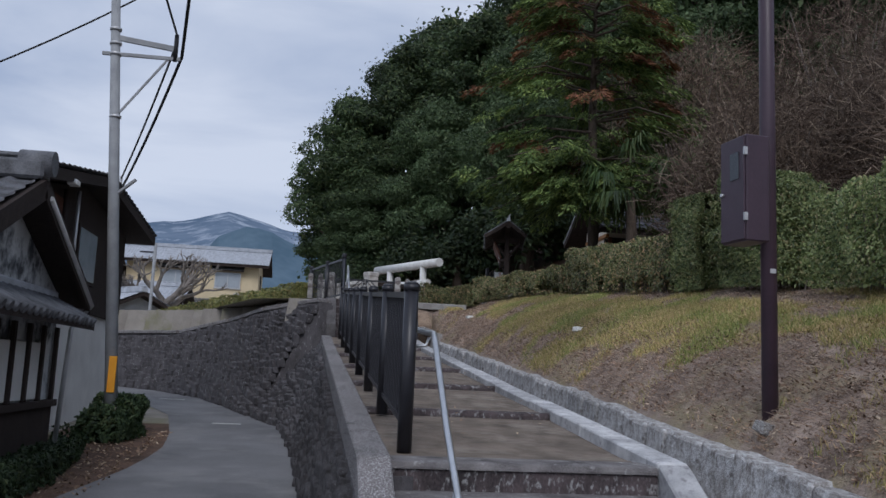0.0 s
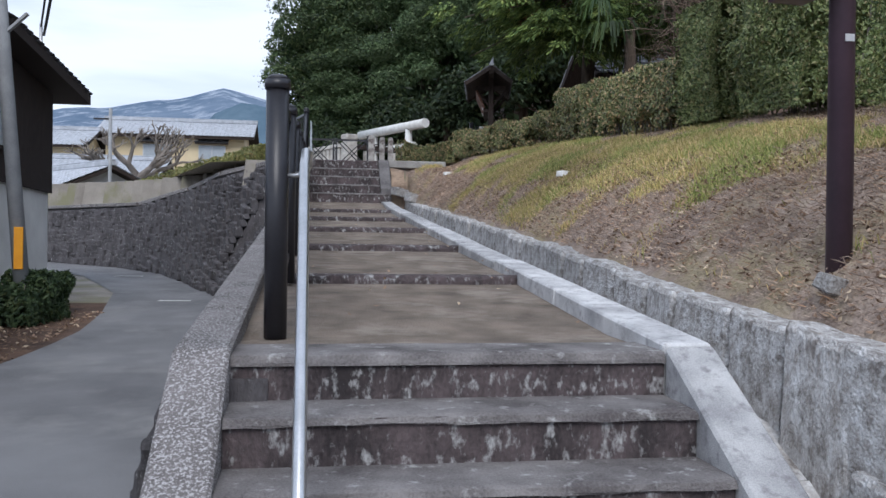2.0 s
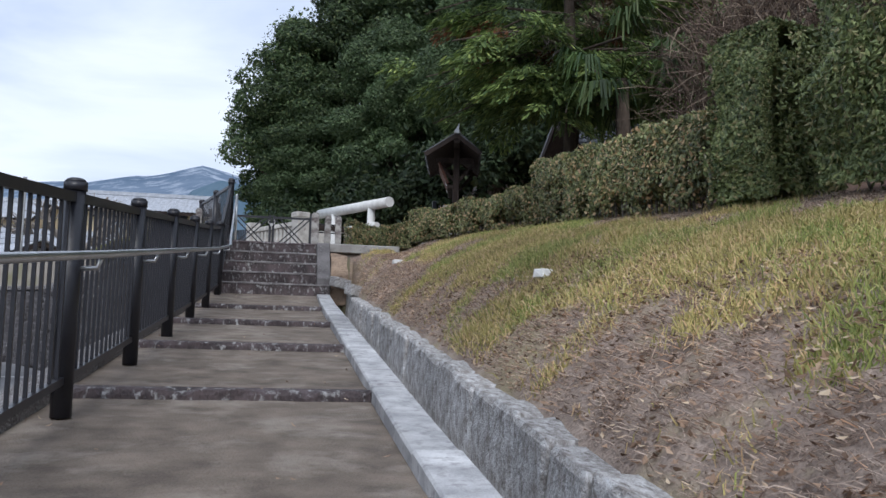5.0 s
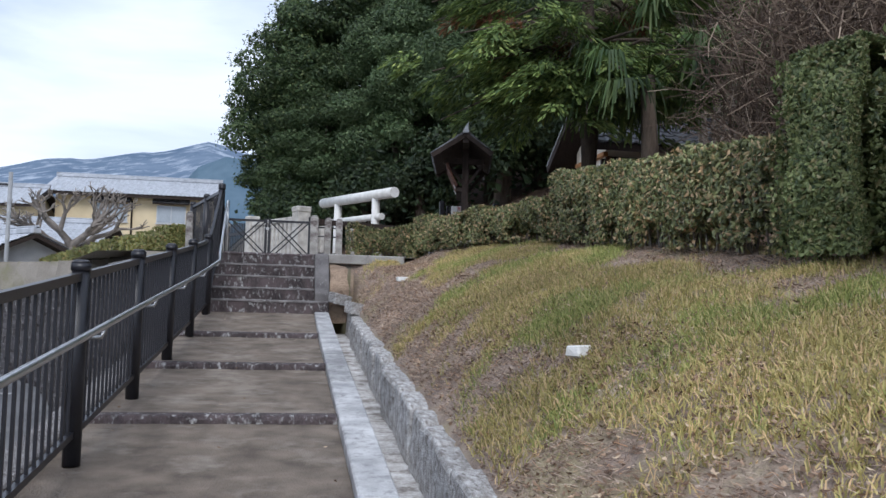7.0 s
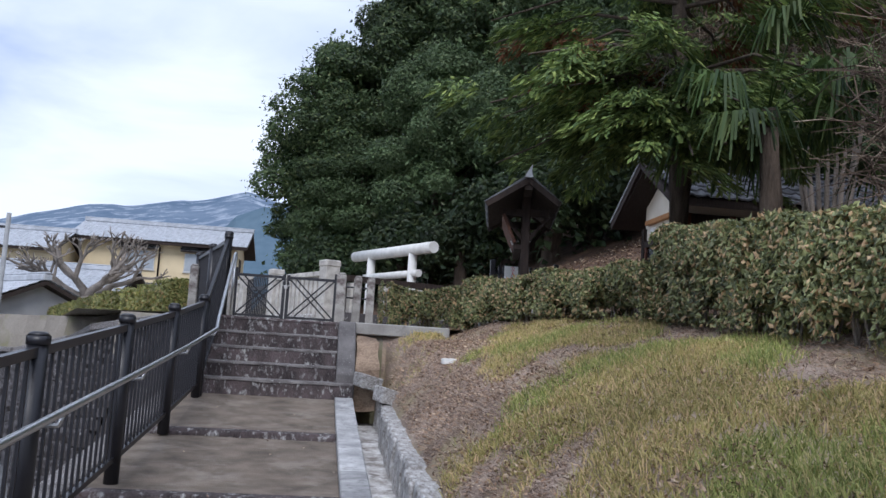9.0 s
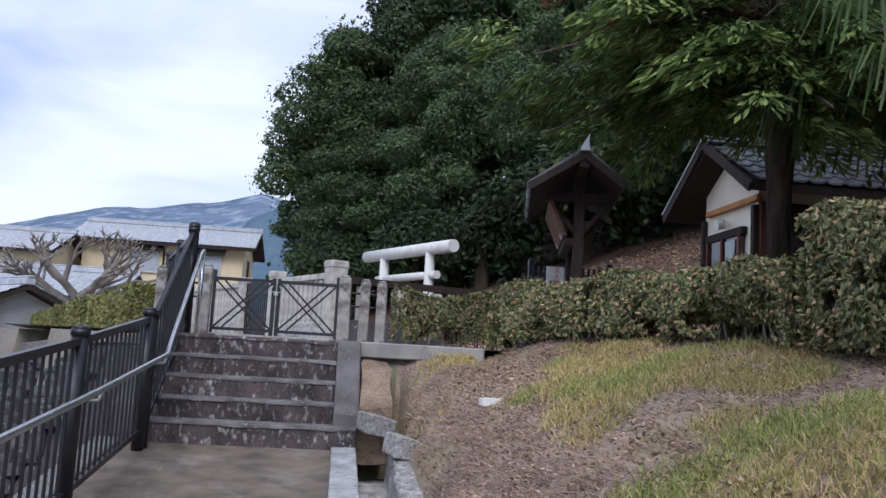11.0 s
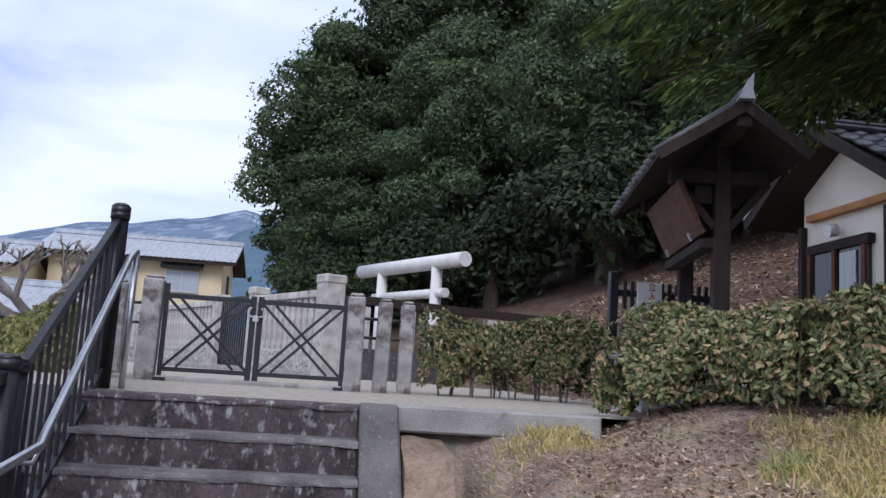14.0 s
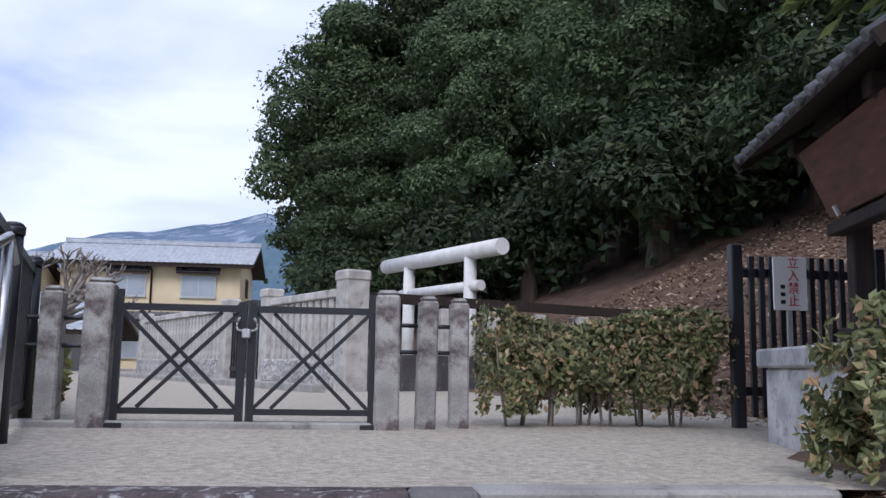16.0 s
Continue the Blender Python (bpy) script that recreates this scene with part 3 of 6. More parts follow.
def worn_block(x0, x1, y0, y1, z0, z1, seed, amount=0.012):
    """A long stone with a chipped, uneven front and top."""
    n = max(4, int((x1 - x0) / 0.07))
    prof = [(y1, z0), (y0, z0), (y0, z1 - 0.03), (y0 + 0.012, z1 - 0.006), (y0 + 0.03, z1), (y1, z1)]
    bm = bmesh.new()
    rings = []
    for i in range(n + 1):
        x = x0 + (x1 - x0) * i / n
        ring = []
        for k, (y, z) in enumerate(prof):
            w = amount if k in (2, 3, 4) else 0.0
            q = noise.noise_vector((x * 3.1, k * 0.35, seed)) + 0.8 * noise.noise_vector((x * 11.0, k * 0.4, seed + 5))
            ring.append(bm.verts.new((x, y + w * q.y, z - w * abs(q.z))))
        rings.append(ring)
    for a, b in zip(rings, rings[1:]):
        for k in range(6):
            bm.faces.new((a[k], a[(k + 1) % 6], b[(k + 1) % 6], b[k]))
    bm.faces.new(rings[0])
    bm.faces.new(rings[-1])
    bmesh.ops.recalc_face_normals(bm, faces=bm.faces[:])
    return bm


stair = thing("lower_steps", "long shallow earth-filled steps with weathered stone edges", "stairs")
stair["kind"] = "structure"
for k in range(1, 7):
    z = EDGE_Z[0] - RISE * k
    y = EDGE_Y[0] - GO * k
    bm = cube(XL, XR, y, y + GO + 0.05, -0.3, z - 0.012, 0.0)
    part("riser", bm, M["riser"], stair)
    part("tread", worn_block(XL, XR, y - 0.015, y + GO + 0.03, z - 0.028, z, k), M["step"], stair)
for k in range(6):
    y0, y1, z0 = EDGE_Y[k], EDGE_Y[k + 1], EDGE_Z[k]
    edge = 0.30 if k == 0 else 0.11
    drop = 0.2 if k == 0 else 0.16
    zt = EDGE_Z[k + 1] - 0.06 if k < 5 else EDGE_Z[6] - 0.01
    # edges past the first take the riser colour: dark stone plus painted lip shade
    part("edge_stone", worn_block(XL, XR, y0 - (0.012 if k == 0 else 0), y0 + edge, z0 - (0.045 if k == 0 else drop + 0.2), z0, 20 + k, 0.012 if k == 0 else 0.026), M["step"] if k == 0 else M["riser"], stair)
    bm = bmesh.new()
    prism(bm, [(y0 + edge - 0.01, z0 - 0.5), (y0 + edge - 0.01, z0 - 0.012), (y0 + edge + 0.35, z0 - 0.006), (y1 + 0.03, zt), (y1 + 0.03, z0 - 0.5)], "x", XL, XR)
    part("earth_tread", bm, M["earth"], stair)
part("face", cube(XL, XR, EDGE_Y[0] + 0.004, EDGE_Y[0] + 0.2, EDGE_Z[0] - RISE - 0.02, EDGE_Z[0] - 0.05), M["riser"], stair)

upper = thing("upper_steps", "five dark weathered stone steps spotted with lichen", "stairs")
upper["kind"] = "structure"
UR, UG = (LANDING - EDGE_Z[6]) / 5, 0.21
for k in range(5):
    y, z = EDGE_Y[6] + UG * k, EDGE_Z[6] + UR * (k + 1)
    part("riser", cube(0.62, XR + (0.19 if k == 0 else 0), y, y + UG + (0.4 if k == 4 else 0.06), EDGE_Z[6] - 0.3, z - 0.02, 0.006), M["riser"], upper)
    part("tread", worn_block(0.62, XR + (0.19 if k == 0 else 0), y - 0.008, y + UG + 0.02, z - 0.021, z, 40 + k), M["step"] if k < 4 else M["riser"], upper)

# kerb of granite blocks on the ditch side, and the sloping cheek below it
kerb = thing("granite_kerb", "line of pale granite kerb blocks beside the steps", "kerb")
kerb["kind"] = "structure"
ky = [EDGE_Y[0] + 0.01]
krng = random.Random(5)
while ky[-1] < 18.1:
    ky.append(min(ky[-1] + krng.uniform(1.15, 1.75), 18.37))
for a, b in zip(ky, ky[1:]):
    bm = bmesh.new()
    j = krng.uniform(-0.008, 0.008)
    prism(bm, [(a + 0.006, ramp_z(a) - 0.55), (a + 0.006, ramp_z(a) + 0.022 + j), (b - 0.006, ramp_z(b) + 0.022 + j), (b - 0.006, ramp_z(b) - 0.55)], "x", XR + 0.002, XR + 0.2)
    bmesh.ops.bevel(bm, geom=bm.edges[:], offset=0.01, segments=1, affect="EDGES")
    part("kerb_block", bm, M["granite"], kerb)
for x0, x1, name in ((XR + 0.002, XR + 0.2, "right"), (0.33, XL - 0.002, "left")):
    bm = bmesh.new()
    yb = EDGE_Y[0] - GO * 6 - 0.1
    prism(bm, [(EDGE_Y[0], 0), (EDGE_Y[0], EDGE_Z[0] + 0.022), (yb, EDGE_Z[0] + 0.022 - RISE * 6.3), (yb, -0.1)], "x", x0, x1)
    bmesh.ops.bevel(bm, geom=bm.edges[:], offset=0.012, segments=1, affect="EDGES")
    ob = part("cheek_stone", bm, M["granite"] if name == "right" else M["cap"])
    tagged(ob, "sloping speckled granite cheek stone beside the steps", "kerb", kind="structure")

# ---- retaining wall along the lane ----
wall_pts = [(p[1], p[0]) for p in ROADSIDE if p[0] >= 4.6 and p[0] < 40]


def wall_top(y):
    return float(np.interp(y, [5.2, 18.36, 18.42, 20.3, 22.9, 25.0, 34.0], [1.2, 2.38, 3.2, 3.05, 2.88, 2.6, 2.5]))


def wall_lean(x, y, h):
    """How far the top of the wall stands back from its foot."""
    if y < 18.4:
        return 0.36 - x
    return float(np.interp(y, [18.4, 19.2, 20.4, 21.5], [1.4, 1.05, 0.7, 0.3 * h]))


def along(pts, step):
    out = []
    for (x0, y0), (x1, y1) in zip(pts, pts[1:]):
        n = max(1, int(math.hypot(x1 - x0, y1 - y0) / step))
        out += [(x0 + (x1 - x0) * i / n, y0 + (y1 - y0) * i / n) for i in range(n)]
    return out + [pts[-1]]


def lane_wall():
    pts = along([(0.12, 5.2)] + [p for p in wall_pts if 6 < p[1] < 17] + [(-0.8, 17.4), (-1.05, 18.3), (-1.08, 18.44)] + [p for p in wall_pts if p[1] > 20], 0.5)
    bm = bmesh.new()
    rows = []
    for i, (x, y) in enumerate(pts):
        a, b = pts[max(i - 1, 0)], pts[min(i + 1, len(pts) - 1)]
        d = Vector((b[0] - a[0], b[1] - a[1])).normalized()
        n = Vector((d.y, -d.x))
        zt, zb = wall_top(y) - 0.05, street_z(y) - 0.3
        lean = wall_lean(x, y, zt - zb)
        rows.append([bm.verts.new((x, y, zb)), bm.verts.new((x + n.x * lean, y + n.y * lean, zt)), bm.verts.new((x + n.x * (lean + 0.3), y + n.y * (lean + 0.3), zt)), bm.verts.new((x + n.x * (lean + 0.3), y + n.y * (lean + 0.3), zb))])
    for a, b in zip(rows, rows[1:]):
        for k in range(3):
            bm.faces.new((a[k], a[k + 1], b[k + 1], b[k]))
    bm.faces.new(rows[0])
    bmesh.ops.recalc_face_normals(bm, faces=bm.faces[:])
    w = part("wall_lane", bm, M["rubble"])
    return tagged(w, "tall dark weathered rubble-stone retaining wall", "retaining wall", kind="structure")


lane_wall()
cap = thing("wall_coping", "dark stone coping along the retaining wall", "coping")
cap["kind"] = "structure"
cy = [5.2]
while cy[-1] < 18.2:
    cy.append(min(cy[-1] + krng.uniform(0.8, 1.3), 18.37))
for a, b in zip(cy, cy[1:]):
    bm = bmesh.new()
    xa = xb = 0.33
    za, zb = ramp_z(a) + 0.02, ramp_z(b) + 0.02
    v = [bm.verts.new(c) for c in ((xa, a + 0.005, za), (XL, a + 0.005, za), (XL, b - 0.005, zb), (xb, b - 0.005, zb), (xa, a + 0.005, za - 0.22), (XL, a + 0.005, za - 0.22), (XL, b - 0.005, zb - 0.22), (xb, b - 0.005, zb - 0.22))]
    for q in ((0, 1, 2, 3), (7, 6, 5, 4), (0, 4, 5, 1), (1, 5, 6, 2), (2, 6, 7, 3), (3, 7, 4, 0)):
        bm.faces.new([v[i] for i in q])
    bmesh.ops.bevel(bm, geom=bm.edges[:], offset=0.012, segments=1, affect="EDGES")
    part("coping_stone", bm, M["cap"], cap)

# ---- landing ----
landing = thing("landing", "gravel landing behind a concrete lip", "terrace")
landing["kind"] = "structure"
YL = EDGE_Y[6] + UG * 4
part("lip", cube(XR + 0.2, 3.5, YL, YL + 0.16, LANDING - 0.13, LANDING + 0.012, 0.012), M["concrete"], landing)
bm = bmesh.new()
v = [bm.verts.new(c) for c in ((0.2, YL + 0.2, LANDING), (3.9, YL + 0.12, LANDING), (7, 23.6, LANDING + 0.02), (7, 30, LANDING + 0.04), (12, 60, LANDING + 0.1), (-12, 60, LANDING + 0.1), (-3.2, 27, LANDING), (-1.2, 20.5, LANDING))]
bm.faces.new(v)
part("gravel", bm, M["gravel"], landing)
for x0, x1 in ((XR + 0.003, XR + 0.21), (0.42, 0.617)):
    bm = bmesh.new()
    prism(bm, [(EDGE_Y[6] + 0.13, 2.0), (EDGE_Y[6] + 0.13, EDGE_Z[6] + UR + 0.1), (YL - 0.02, LANDING + 0.012), (YL + 0.1, LANDING + 0.012), (YL + 0.1, 2.0)], "x", x0, x1)
    bmesh.ops.bevel(bm, geom=bm.edges[:], offset=0.012, segments=1, affect="EDGES")
    tagged(part("stair_pier", bm, M["pierstone"]), "dark sloping stone pier at the side of the upper steps", "stair pier", kind="structure")


# ---- stones of the lane wall ----
def stone_mesh(seed, name, material, rough_by=0.16):
    r = random.Random(seed)
    bm = cube(-0.5, 0.5, -0.5, 0.5, -0.5, 0.5)
    for v in bm.verts:
        v.co += Vector([r.uniform(-rough_by, rough_by) for _ in range(3)]) * (0.5 if rough_by == 0.08 else 1)
    bmesh.ops.bevel(bm, geom=bm.edges[:], offset=0.1 if rough_by > 0.1 else 0.055, segments=1, affect="EDGES")
    if rough_by == 0.08:
        bmesh.ops.subdivide_edges(bm, edges=bm.edges[:], cuts=1, use_grid_fill=True)
        for v in bm.verts:
            v.co += 0.035 * noise.noise_vector(v.co * 3.1 + Vector((seed, 0, 0)))
    return mesh_of(bm, name, material)


def put(name, me, parent, loc, scale, rot=(0, 0, 0)):
    ob = new(name, me)
    ob.parent = parent
    ob.matrix_basis = Matrix.LocRotScale(loc, Euler(rot), scale)
    return ob


rubble_meshes = [stone_mesh(k, "stone", M["rubble"]) for k in range(6)]
face = thing("wall_facing", "rough dark rubble stones facing the retaining wall", "stonework")
face["kind"] = "structure"


def lane_stones():
    r = random.Random(11)
    pts = along([(0.12, 5.3), (0.04, 10.2), (-0.09, 13.1), (-0.39, 16.4), (-0.8, 17.4), (-1.05, 18.3), (-1.63, 20.3), (-2.54, 22.9), (-3.9, 25.0), (-6.5, 27.5)], 0.18)
    far = bmesh.new()
    count = 0
    for i in range(len(pts) - 1):
        (x, y), (x2, y2) = pts[i], pts[i + 1]
        d = Vector((x2 - x, y2 - y)).normalized()
        n = Vector((d.y, -d.x))
        zb, zt = street_z(y) - 0.05, wall_top(y) - (0.2 if y < 18.4 else 0.12)
        lean = wall_lean(x, y, zt - zb)
        z = zb + r.uniform(0, 0.1)
        while z < zt - 0.08:
            h = min(r.uniform(0.1, 0.19), zt - z)
            k = (z + h / 2 - zb) / max(zt - zb, 0.1)
            off = lean * k - 0.005 + r.uniform(-0.016, 0.012)
            sx, sh = r.uniform(0.21, 0.31), h * r.uniform(1.1, 1.3)
            m = Matrix.LocRotScale((x + n.x * off + d.x * r.uniform(-0.05, 0.05), y + n.y * off + d.y * r.uniform(-0.05, 0.05), z + h / 2), Euler((r.uniform(-0.12, 0.12), r.uniform(-0.25, 0.25), math.atan2(d.y, d.x) + r.uniform(-0.08, 0.08))), (sx, 0.13, sh))
            me = r.choice(rubble_meshes)
            if y < 17 and count < 290:
                ob = new("stone", me)
                ob.parent, ob.matrix_basis = face, m
                count += 1
            else:
                k0 = len(far.verts)
                far.from_mesh(me)
                bmesh.ops.transform(far, matrix=m, verts=list(far.verts)[k0:])
            z += h
    ob = part("far_stones", far, M["rubble"], face)
    ob["kind"] = "stuff"


lane_stones()
coping = thing("upper_coping", "thin grey coping on the retaining wall beside the lane", "coping")
coping["kind"] = "structure"
cp = along([(-1.05, 18.45), (-1.63, 20.3), (-2.54, 22.9), (-3.9, 25.0), (-6.5, 27.5), (-8.0, 29.0)], 1.1)
for (x, y), (x2, y2) in zip(cp, cp[1:]):
    d = Vector((x2 - x, y2 - y)).normalized()
    n = Vector((d.y, -d.x))
    o0, o1 = wall_lean(x, y, wall_top(y) - street_z(y) + 0.3) - 0.05, wall_lean(x2, y2, wall_top(y2) - street_z(y2) + 0.3) - 0.05
    a, b = Vector((x + n.x * (o0 + 0.15), y + n.y * (o0 + 0.15), wall_top(y))), Vector((x2 + n.x * (o1 + 0.15), y2 + n.y * (o1 + 0.15), wall_top(y2)))
    part("coping_stone", bar(bmesh.new(), a, b - (b - a).normalized() * 0.012, 0.34, 0.09, 0.01), M["cap"], coping)

# ---- ditch and its low stone wall ----
ditch_floor = thing("ditch", "shallow paved drainage ditch beside the kerb", "ditch")
ditch_floor["kind"] = "structure"


def ditch_z(y):
    return (ramp_z(y) - 0.3) if y > EDGE_Y[0] else max(EDGE_Z[0] - 0.3 - (EDGE_Y[0] - y) * RISE / GO, street_z(y) + 0.02)


drng = random.Random(3)
dy = 3.0
while dy < 19.0:
    L = drng.uniform(0.3, 0.5)
    a, b = dy, min(dy + L, 19.0)
    bm = bmesh.new()
    za, zb = ditch_z(a), ditch_z(b)
    prism(bm, [(a + 0.008, za - 0.25), (a + 0.008, za), (b - 0.008, zb), (b - 0.008, zb - 0.25)], "x", XR + 0.2, 2.66)
    part("paving_stone", bm, M["ditchstone"], ditch_floor)
    dy = b
low_wall = thing("ditch_wall", "low wall of rough pale stones holding the grass bank", "retaining wall")
low_wall["kind"] = "structure"
pale_meshes = [stone_mesh(40 + k, "stone", M["ditchstone"], 0.08) for k in range(7)]
y = 1.2
while y < 18.35:
    L = drng.uniform(0.36, 0.68)
    yc = y + L / 2
    top = bank_top(yc) + drng.uniform(-0.012, 0.01)
    low = ditch_z(yc) - 0.06
    rows = max(1, round((top - low) / 0.42))
    for k in range(rows):
        z0, z1 = low + (top - low) * k / rows, low + (top - low) * (k + 1) / rows
        lean = 0.05 * (rows - 1 - k)
        put("stone", drng.choice(pale_meshes), low_wall, (2.735 - lean + drng.uniform(-0.015, 0.015), yc + (0.1 if k % 2 else 0), (z0 + z1) / 2), (0.24, L * 0.955, (z1 - z0) * 1.06), (0.084 + drng.uniform(-0.02, 0.02), drng.uniform(-0.04, 0.04), drng.uniform(-0.04, 0.04)))
    y += L
part("backing", prism(bmesh.new(), [(1.0, 0.0), (1.0, bank_top(1.0) - 0.12), (18.4, bank_top(18.4) - 0.1), (18.4, 1.5), (5.0, 0.0)], "x", 2.70, 2.80), M["mortar"], low_wall)

# bare earth where the bank has slipped beside the upper steps
bm = bmesh.new()
prism(bm, [(18.55, 2.3), (18.6, 2.75), (18.85, 3.05), (19.2, 3.13), (19.3, 3.13), (19.3, 2.3)], "x", 2.365, 2.62)
bmesh.ops.subdivide_edges(bm, edges=bm.edges[:], cuts=4, use_grid_fill=True)
for v in bm.verts:
    v.co += 0.05 * noise.noise_vector(v.co * 4.0)
tagged(part("clay_bank", bm, M["clay"]), "worn ochre clay face beside the upper steps", "earth bank", kind="structure")
for loc, sc in (((2.5, 18.42, 2.62), (0.26, 0.24, 0.15)), ((2.68, 18.0, 2.5), (0.2, 0.24, 0.16))):
    ob = put("loose_stone", pale_meshes[2], None, loc, sc, (0.1, 0.2, 0.4))
    tagged(ob, "rough pale stone lying by the ditch head", "stone")


# ---- fences and handrail ----
def post_mesh(h, r=0.048):
    bm = tube(bmesh.new(), [(0, 0, -0.05), (0, 0, h - 0.06)], r, 14)
    tube(bm, [(0, 0, h - 0.06), (0, 0, h - 0.02)], r + 0.006, 14)
    tube(bm, [(0, 0, h - 0.02), (0, 0, h - 0.006), (0, 0, h)], r + 0.004, 14, r * 0.6)
    return mesh_of(bm, "post", M["fence"])


PICKET = mesh_of(cube(-0.0075, 0.0075, -0.0075, 0.0075, 0, 1), "picket", M["fence"])


def fence(label, bases, height, group=""):
    t = thing("fence", label, "fence", group)
    pm = post_mesh(height)
    for i, b in enumerate(bases):
        put("post", pm, t, b, (1, 1, 1))
    for a, b in zip(bases, bases[1:]):
        a, b = Vector(a), Vector(b)
        for dz, w, hh in ((height - 0.09, 0.035, 0.045), (0.12, 0.03, 0.035)):
            o = Vector((0, 0, dz))
            part("rail", bar(bmesh.new(), a + o, b + o, w, hh), M["fence"], t)
        n = round((b - a).length / 0.115)
        for k in range(1, n):
            p = a.lerp(b, k / n)
            put("picket", PICKET, t, (p.x, p.y, p.z + 0.12), (1, 1, height - 0.21))
    return t


FX = 0.665
post_y = [5.77 + 1.765 * i for i in range(8)]
fence("dark metal picket fence along the ramp", [(FX + 0.006 * i, y, ramp_z(y)) for i, y in enumerate(post_y)], 1.05)
fence("dark metal picket fence climbing beside the upper steps", [(0.715, 18.2, ramp_z(18.2)), (0.75, 19.5, LANDING)], 1.03)
fence("dark metal picket fence on the edge of the landing", [(0.75, 19.5, LANDING), (0.42, 20.75, LANDING), (0.06, 22.1, LANDING)], 1.0)

hand_rail = thing("handrail", "bent brushed-steel handrail on brackets along the fence", "handrail")
hx = FX + 0.13
rail_z = 0.72
path = [(hx - 0.015, 4.16, 0.9), (hx - 0.015, 4.2, 1.0), (hx - 0.015, 4.82, 1.45), (hx - 0.015, 5.38, 1.93), (hx - 0.01, 5.5, 1.99), (hx, 5.7, ramp_z(5.7) + rail_z)]
path += [(hx + 0.01 * i, y, ramp_z(y) + rail_z - 0.02) for i, y in enumerate(post_y)][1:]
path += [(hx + 0.07, 18.15, 3.12), (hx + 0.06, 18.3, 3.2), (hx + 0.05, 19.42, 4.0), (hx + 0.05, 19.56, 4.05), (hx + 0.05, 19.62, 3.97)]
part("tube", tube(bmesh.new(), path, 0.019, 12), M["steel"], hand_rail)
for i, yy in enumerate(post_y):
    z = ramp_z(yy) + rail_z - 0.03
    part("bracket", tube(bmesh.new(), [(FX + 0.01 * i + 0.03, yy, z - 0.06), (hx + 0.01 * i - 0.02, yy, z - 0.055), (hx + 0.01 * i, yy, z)], 0.011, 8), M["steel"], hand_rail)
for yy, zz, zb in ((4.45, 1.17, EDGE_Z[0] - RISE * 3),):
    part("leg", tube(bmesh.new(), [(hx - 0.015, yy, zb - 0.02), (hx - 0.015, yy, zz)], 0.019, 12), M["steel"], hand_rail)
part("leg", tube(bmesh.new(), [(hx + 0.05, 19.56, LANDING), (hx + 0.05, 19.56, 4.04)], 0.019, 12), M["steel"], hand_rail)


# ---- gate of the outer precinct ----
def stone_post(x, y, w, h, label, rz=0):
    bm = cube(-w / 2, w / 2, -w / 2, w / 2, -0.15, h - 0.03, 0.012)
    box(bm, -w / 2 + 0.01, w / 2 - 0.01, -w / 2 + 0.01, w / 2 - 0.01, h - 0.032, h, 0.018)
    r = random.Random(int(x * 1000))
    ob = part("stone_post", bm, M["post"])
    ob.matrix_basis = pose(x, y, LANDING, r.uniform(-0.8, 0.8), r.uniform(-0.8, 0.8), rz + r.uniform(-3, 3))
    return tagged(ob, label, "stone post", "stone posts by the gate")


GY = 21.79
stone_post(0.545, GY, 0.155, 0.85, "weathered square granite gate post")
stone_post(2.205, GY, 0.145, 0.82, "weathered square granite gate post")
for x, y in ((0.29, GY + 0.02), (0.05, GY + 0.05), (2.44, GY + 0.1), (2.655, GY + 0.2)):
    stone_post(x, y, 0.12, 0.8, "short weathered granite fence post with iron bars")
for xs, dy in (((0.05, 0.29), 0.03), ((0.29, 0.545), 0.02), ((2.205, 2.44), 0.08), ((2.44, 2.655), 0.15)):
    for zz in (0.46, 0.62):
        b = tube(bmesh.new(), [(xs[0], GY + dy, LANDING + zz), (xs[1], GY + dy + 0.03, LANDING + zz)], 0.013, 8)
        tagged(part("fence_bar", b, M["fence"]), "dark iron bar between stone posts", "fence bar", "iron bars")
gate = thing("gate", "closed dark iron double gate with crossed braces", "gate")
x0, x1, xm = 0.66, 2.11, 1.385
zt, zb = LANDING + 0.69, LANDING + 0.1
for a, b, side in ((x0, xm - 0.03, 1), (x1, xm + 0.03, -1)):
    leaf = part("gate_leaf", bar(bmesh.new(), (a, GY, zt), (b, GY, zt), 0.03, 0.04), M["fence"], gate)
    part("bottom_rail", bar(bmesh.new(), (a, GY, zb), (b, GY, zb), 0.03, 0.035), M["fence"], leaf)
    part("hinge_stile", bar(bmesh.new(), (a, GY, LANDING + 0.01), (a, GY, zt + 0.1), 0.035), M["fence"], leaf)
    part("hinge_shoe", cube(a - 0.06, a + 0.06, GY - 0.06, GY + 0.05, LANDING, LANDING + 0.035, 0.005), M["fence"], leaf)
    part("meeting_stile", bar(bmesh.new(), (b, GY, zb - 0.06), (b, GY, zt + 0.04), 0.045), M["fence"], leaf)
    for o in (0.0, 0.1):
        part("brace", bar(bmesh.new(), (a + side * (0.02 + o), GY - 0.012, zt - 0.02), (b - side * (0.02 + 0.1 - o), GY - 0.012, zb + 0.02), 0.018, 0.022), M["fence"], leaf)
        part("brace", bar(bmesh.new(), (a + side * (0.02 + o), GY + 0.012, zb + 0.02), (b - side * (0.02 + 0.1 - o), GY + 0.012, zt - 0.02), 0.018, 0.022), M["fence"], leaf)
lock = thing("padlock", "small padlock on a pale chain round the gate stiles", "padlock")
part("lock_body", cube(xm - 0.025, xm + 0.025, GY - 0.075, GY - 0.045, zt - 0.17, zt - 0.12, 0.006), M["alu"], lock)
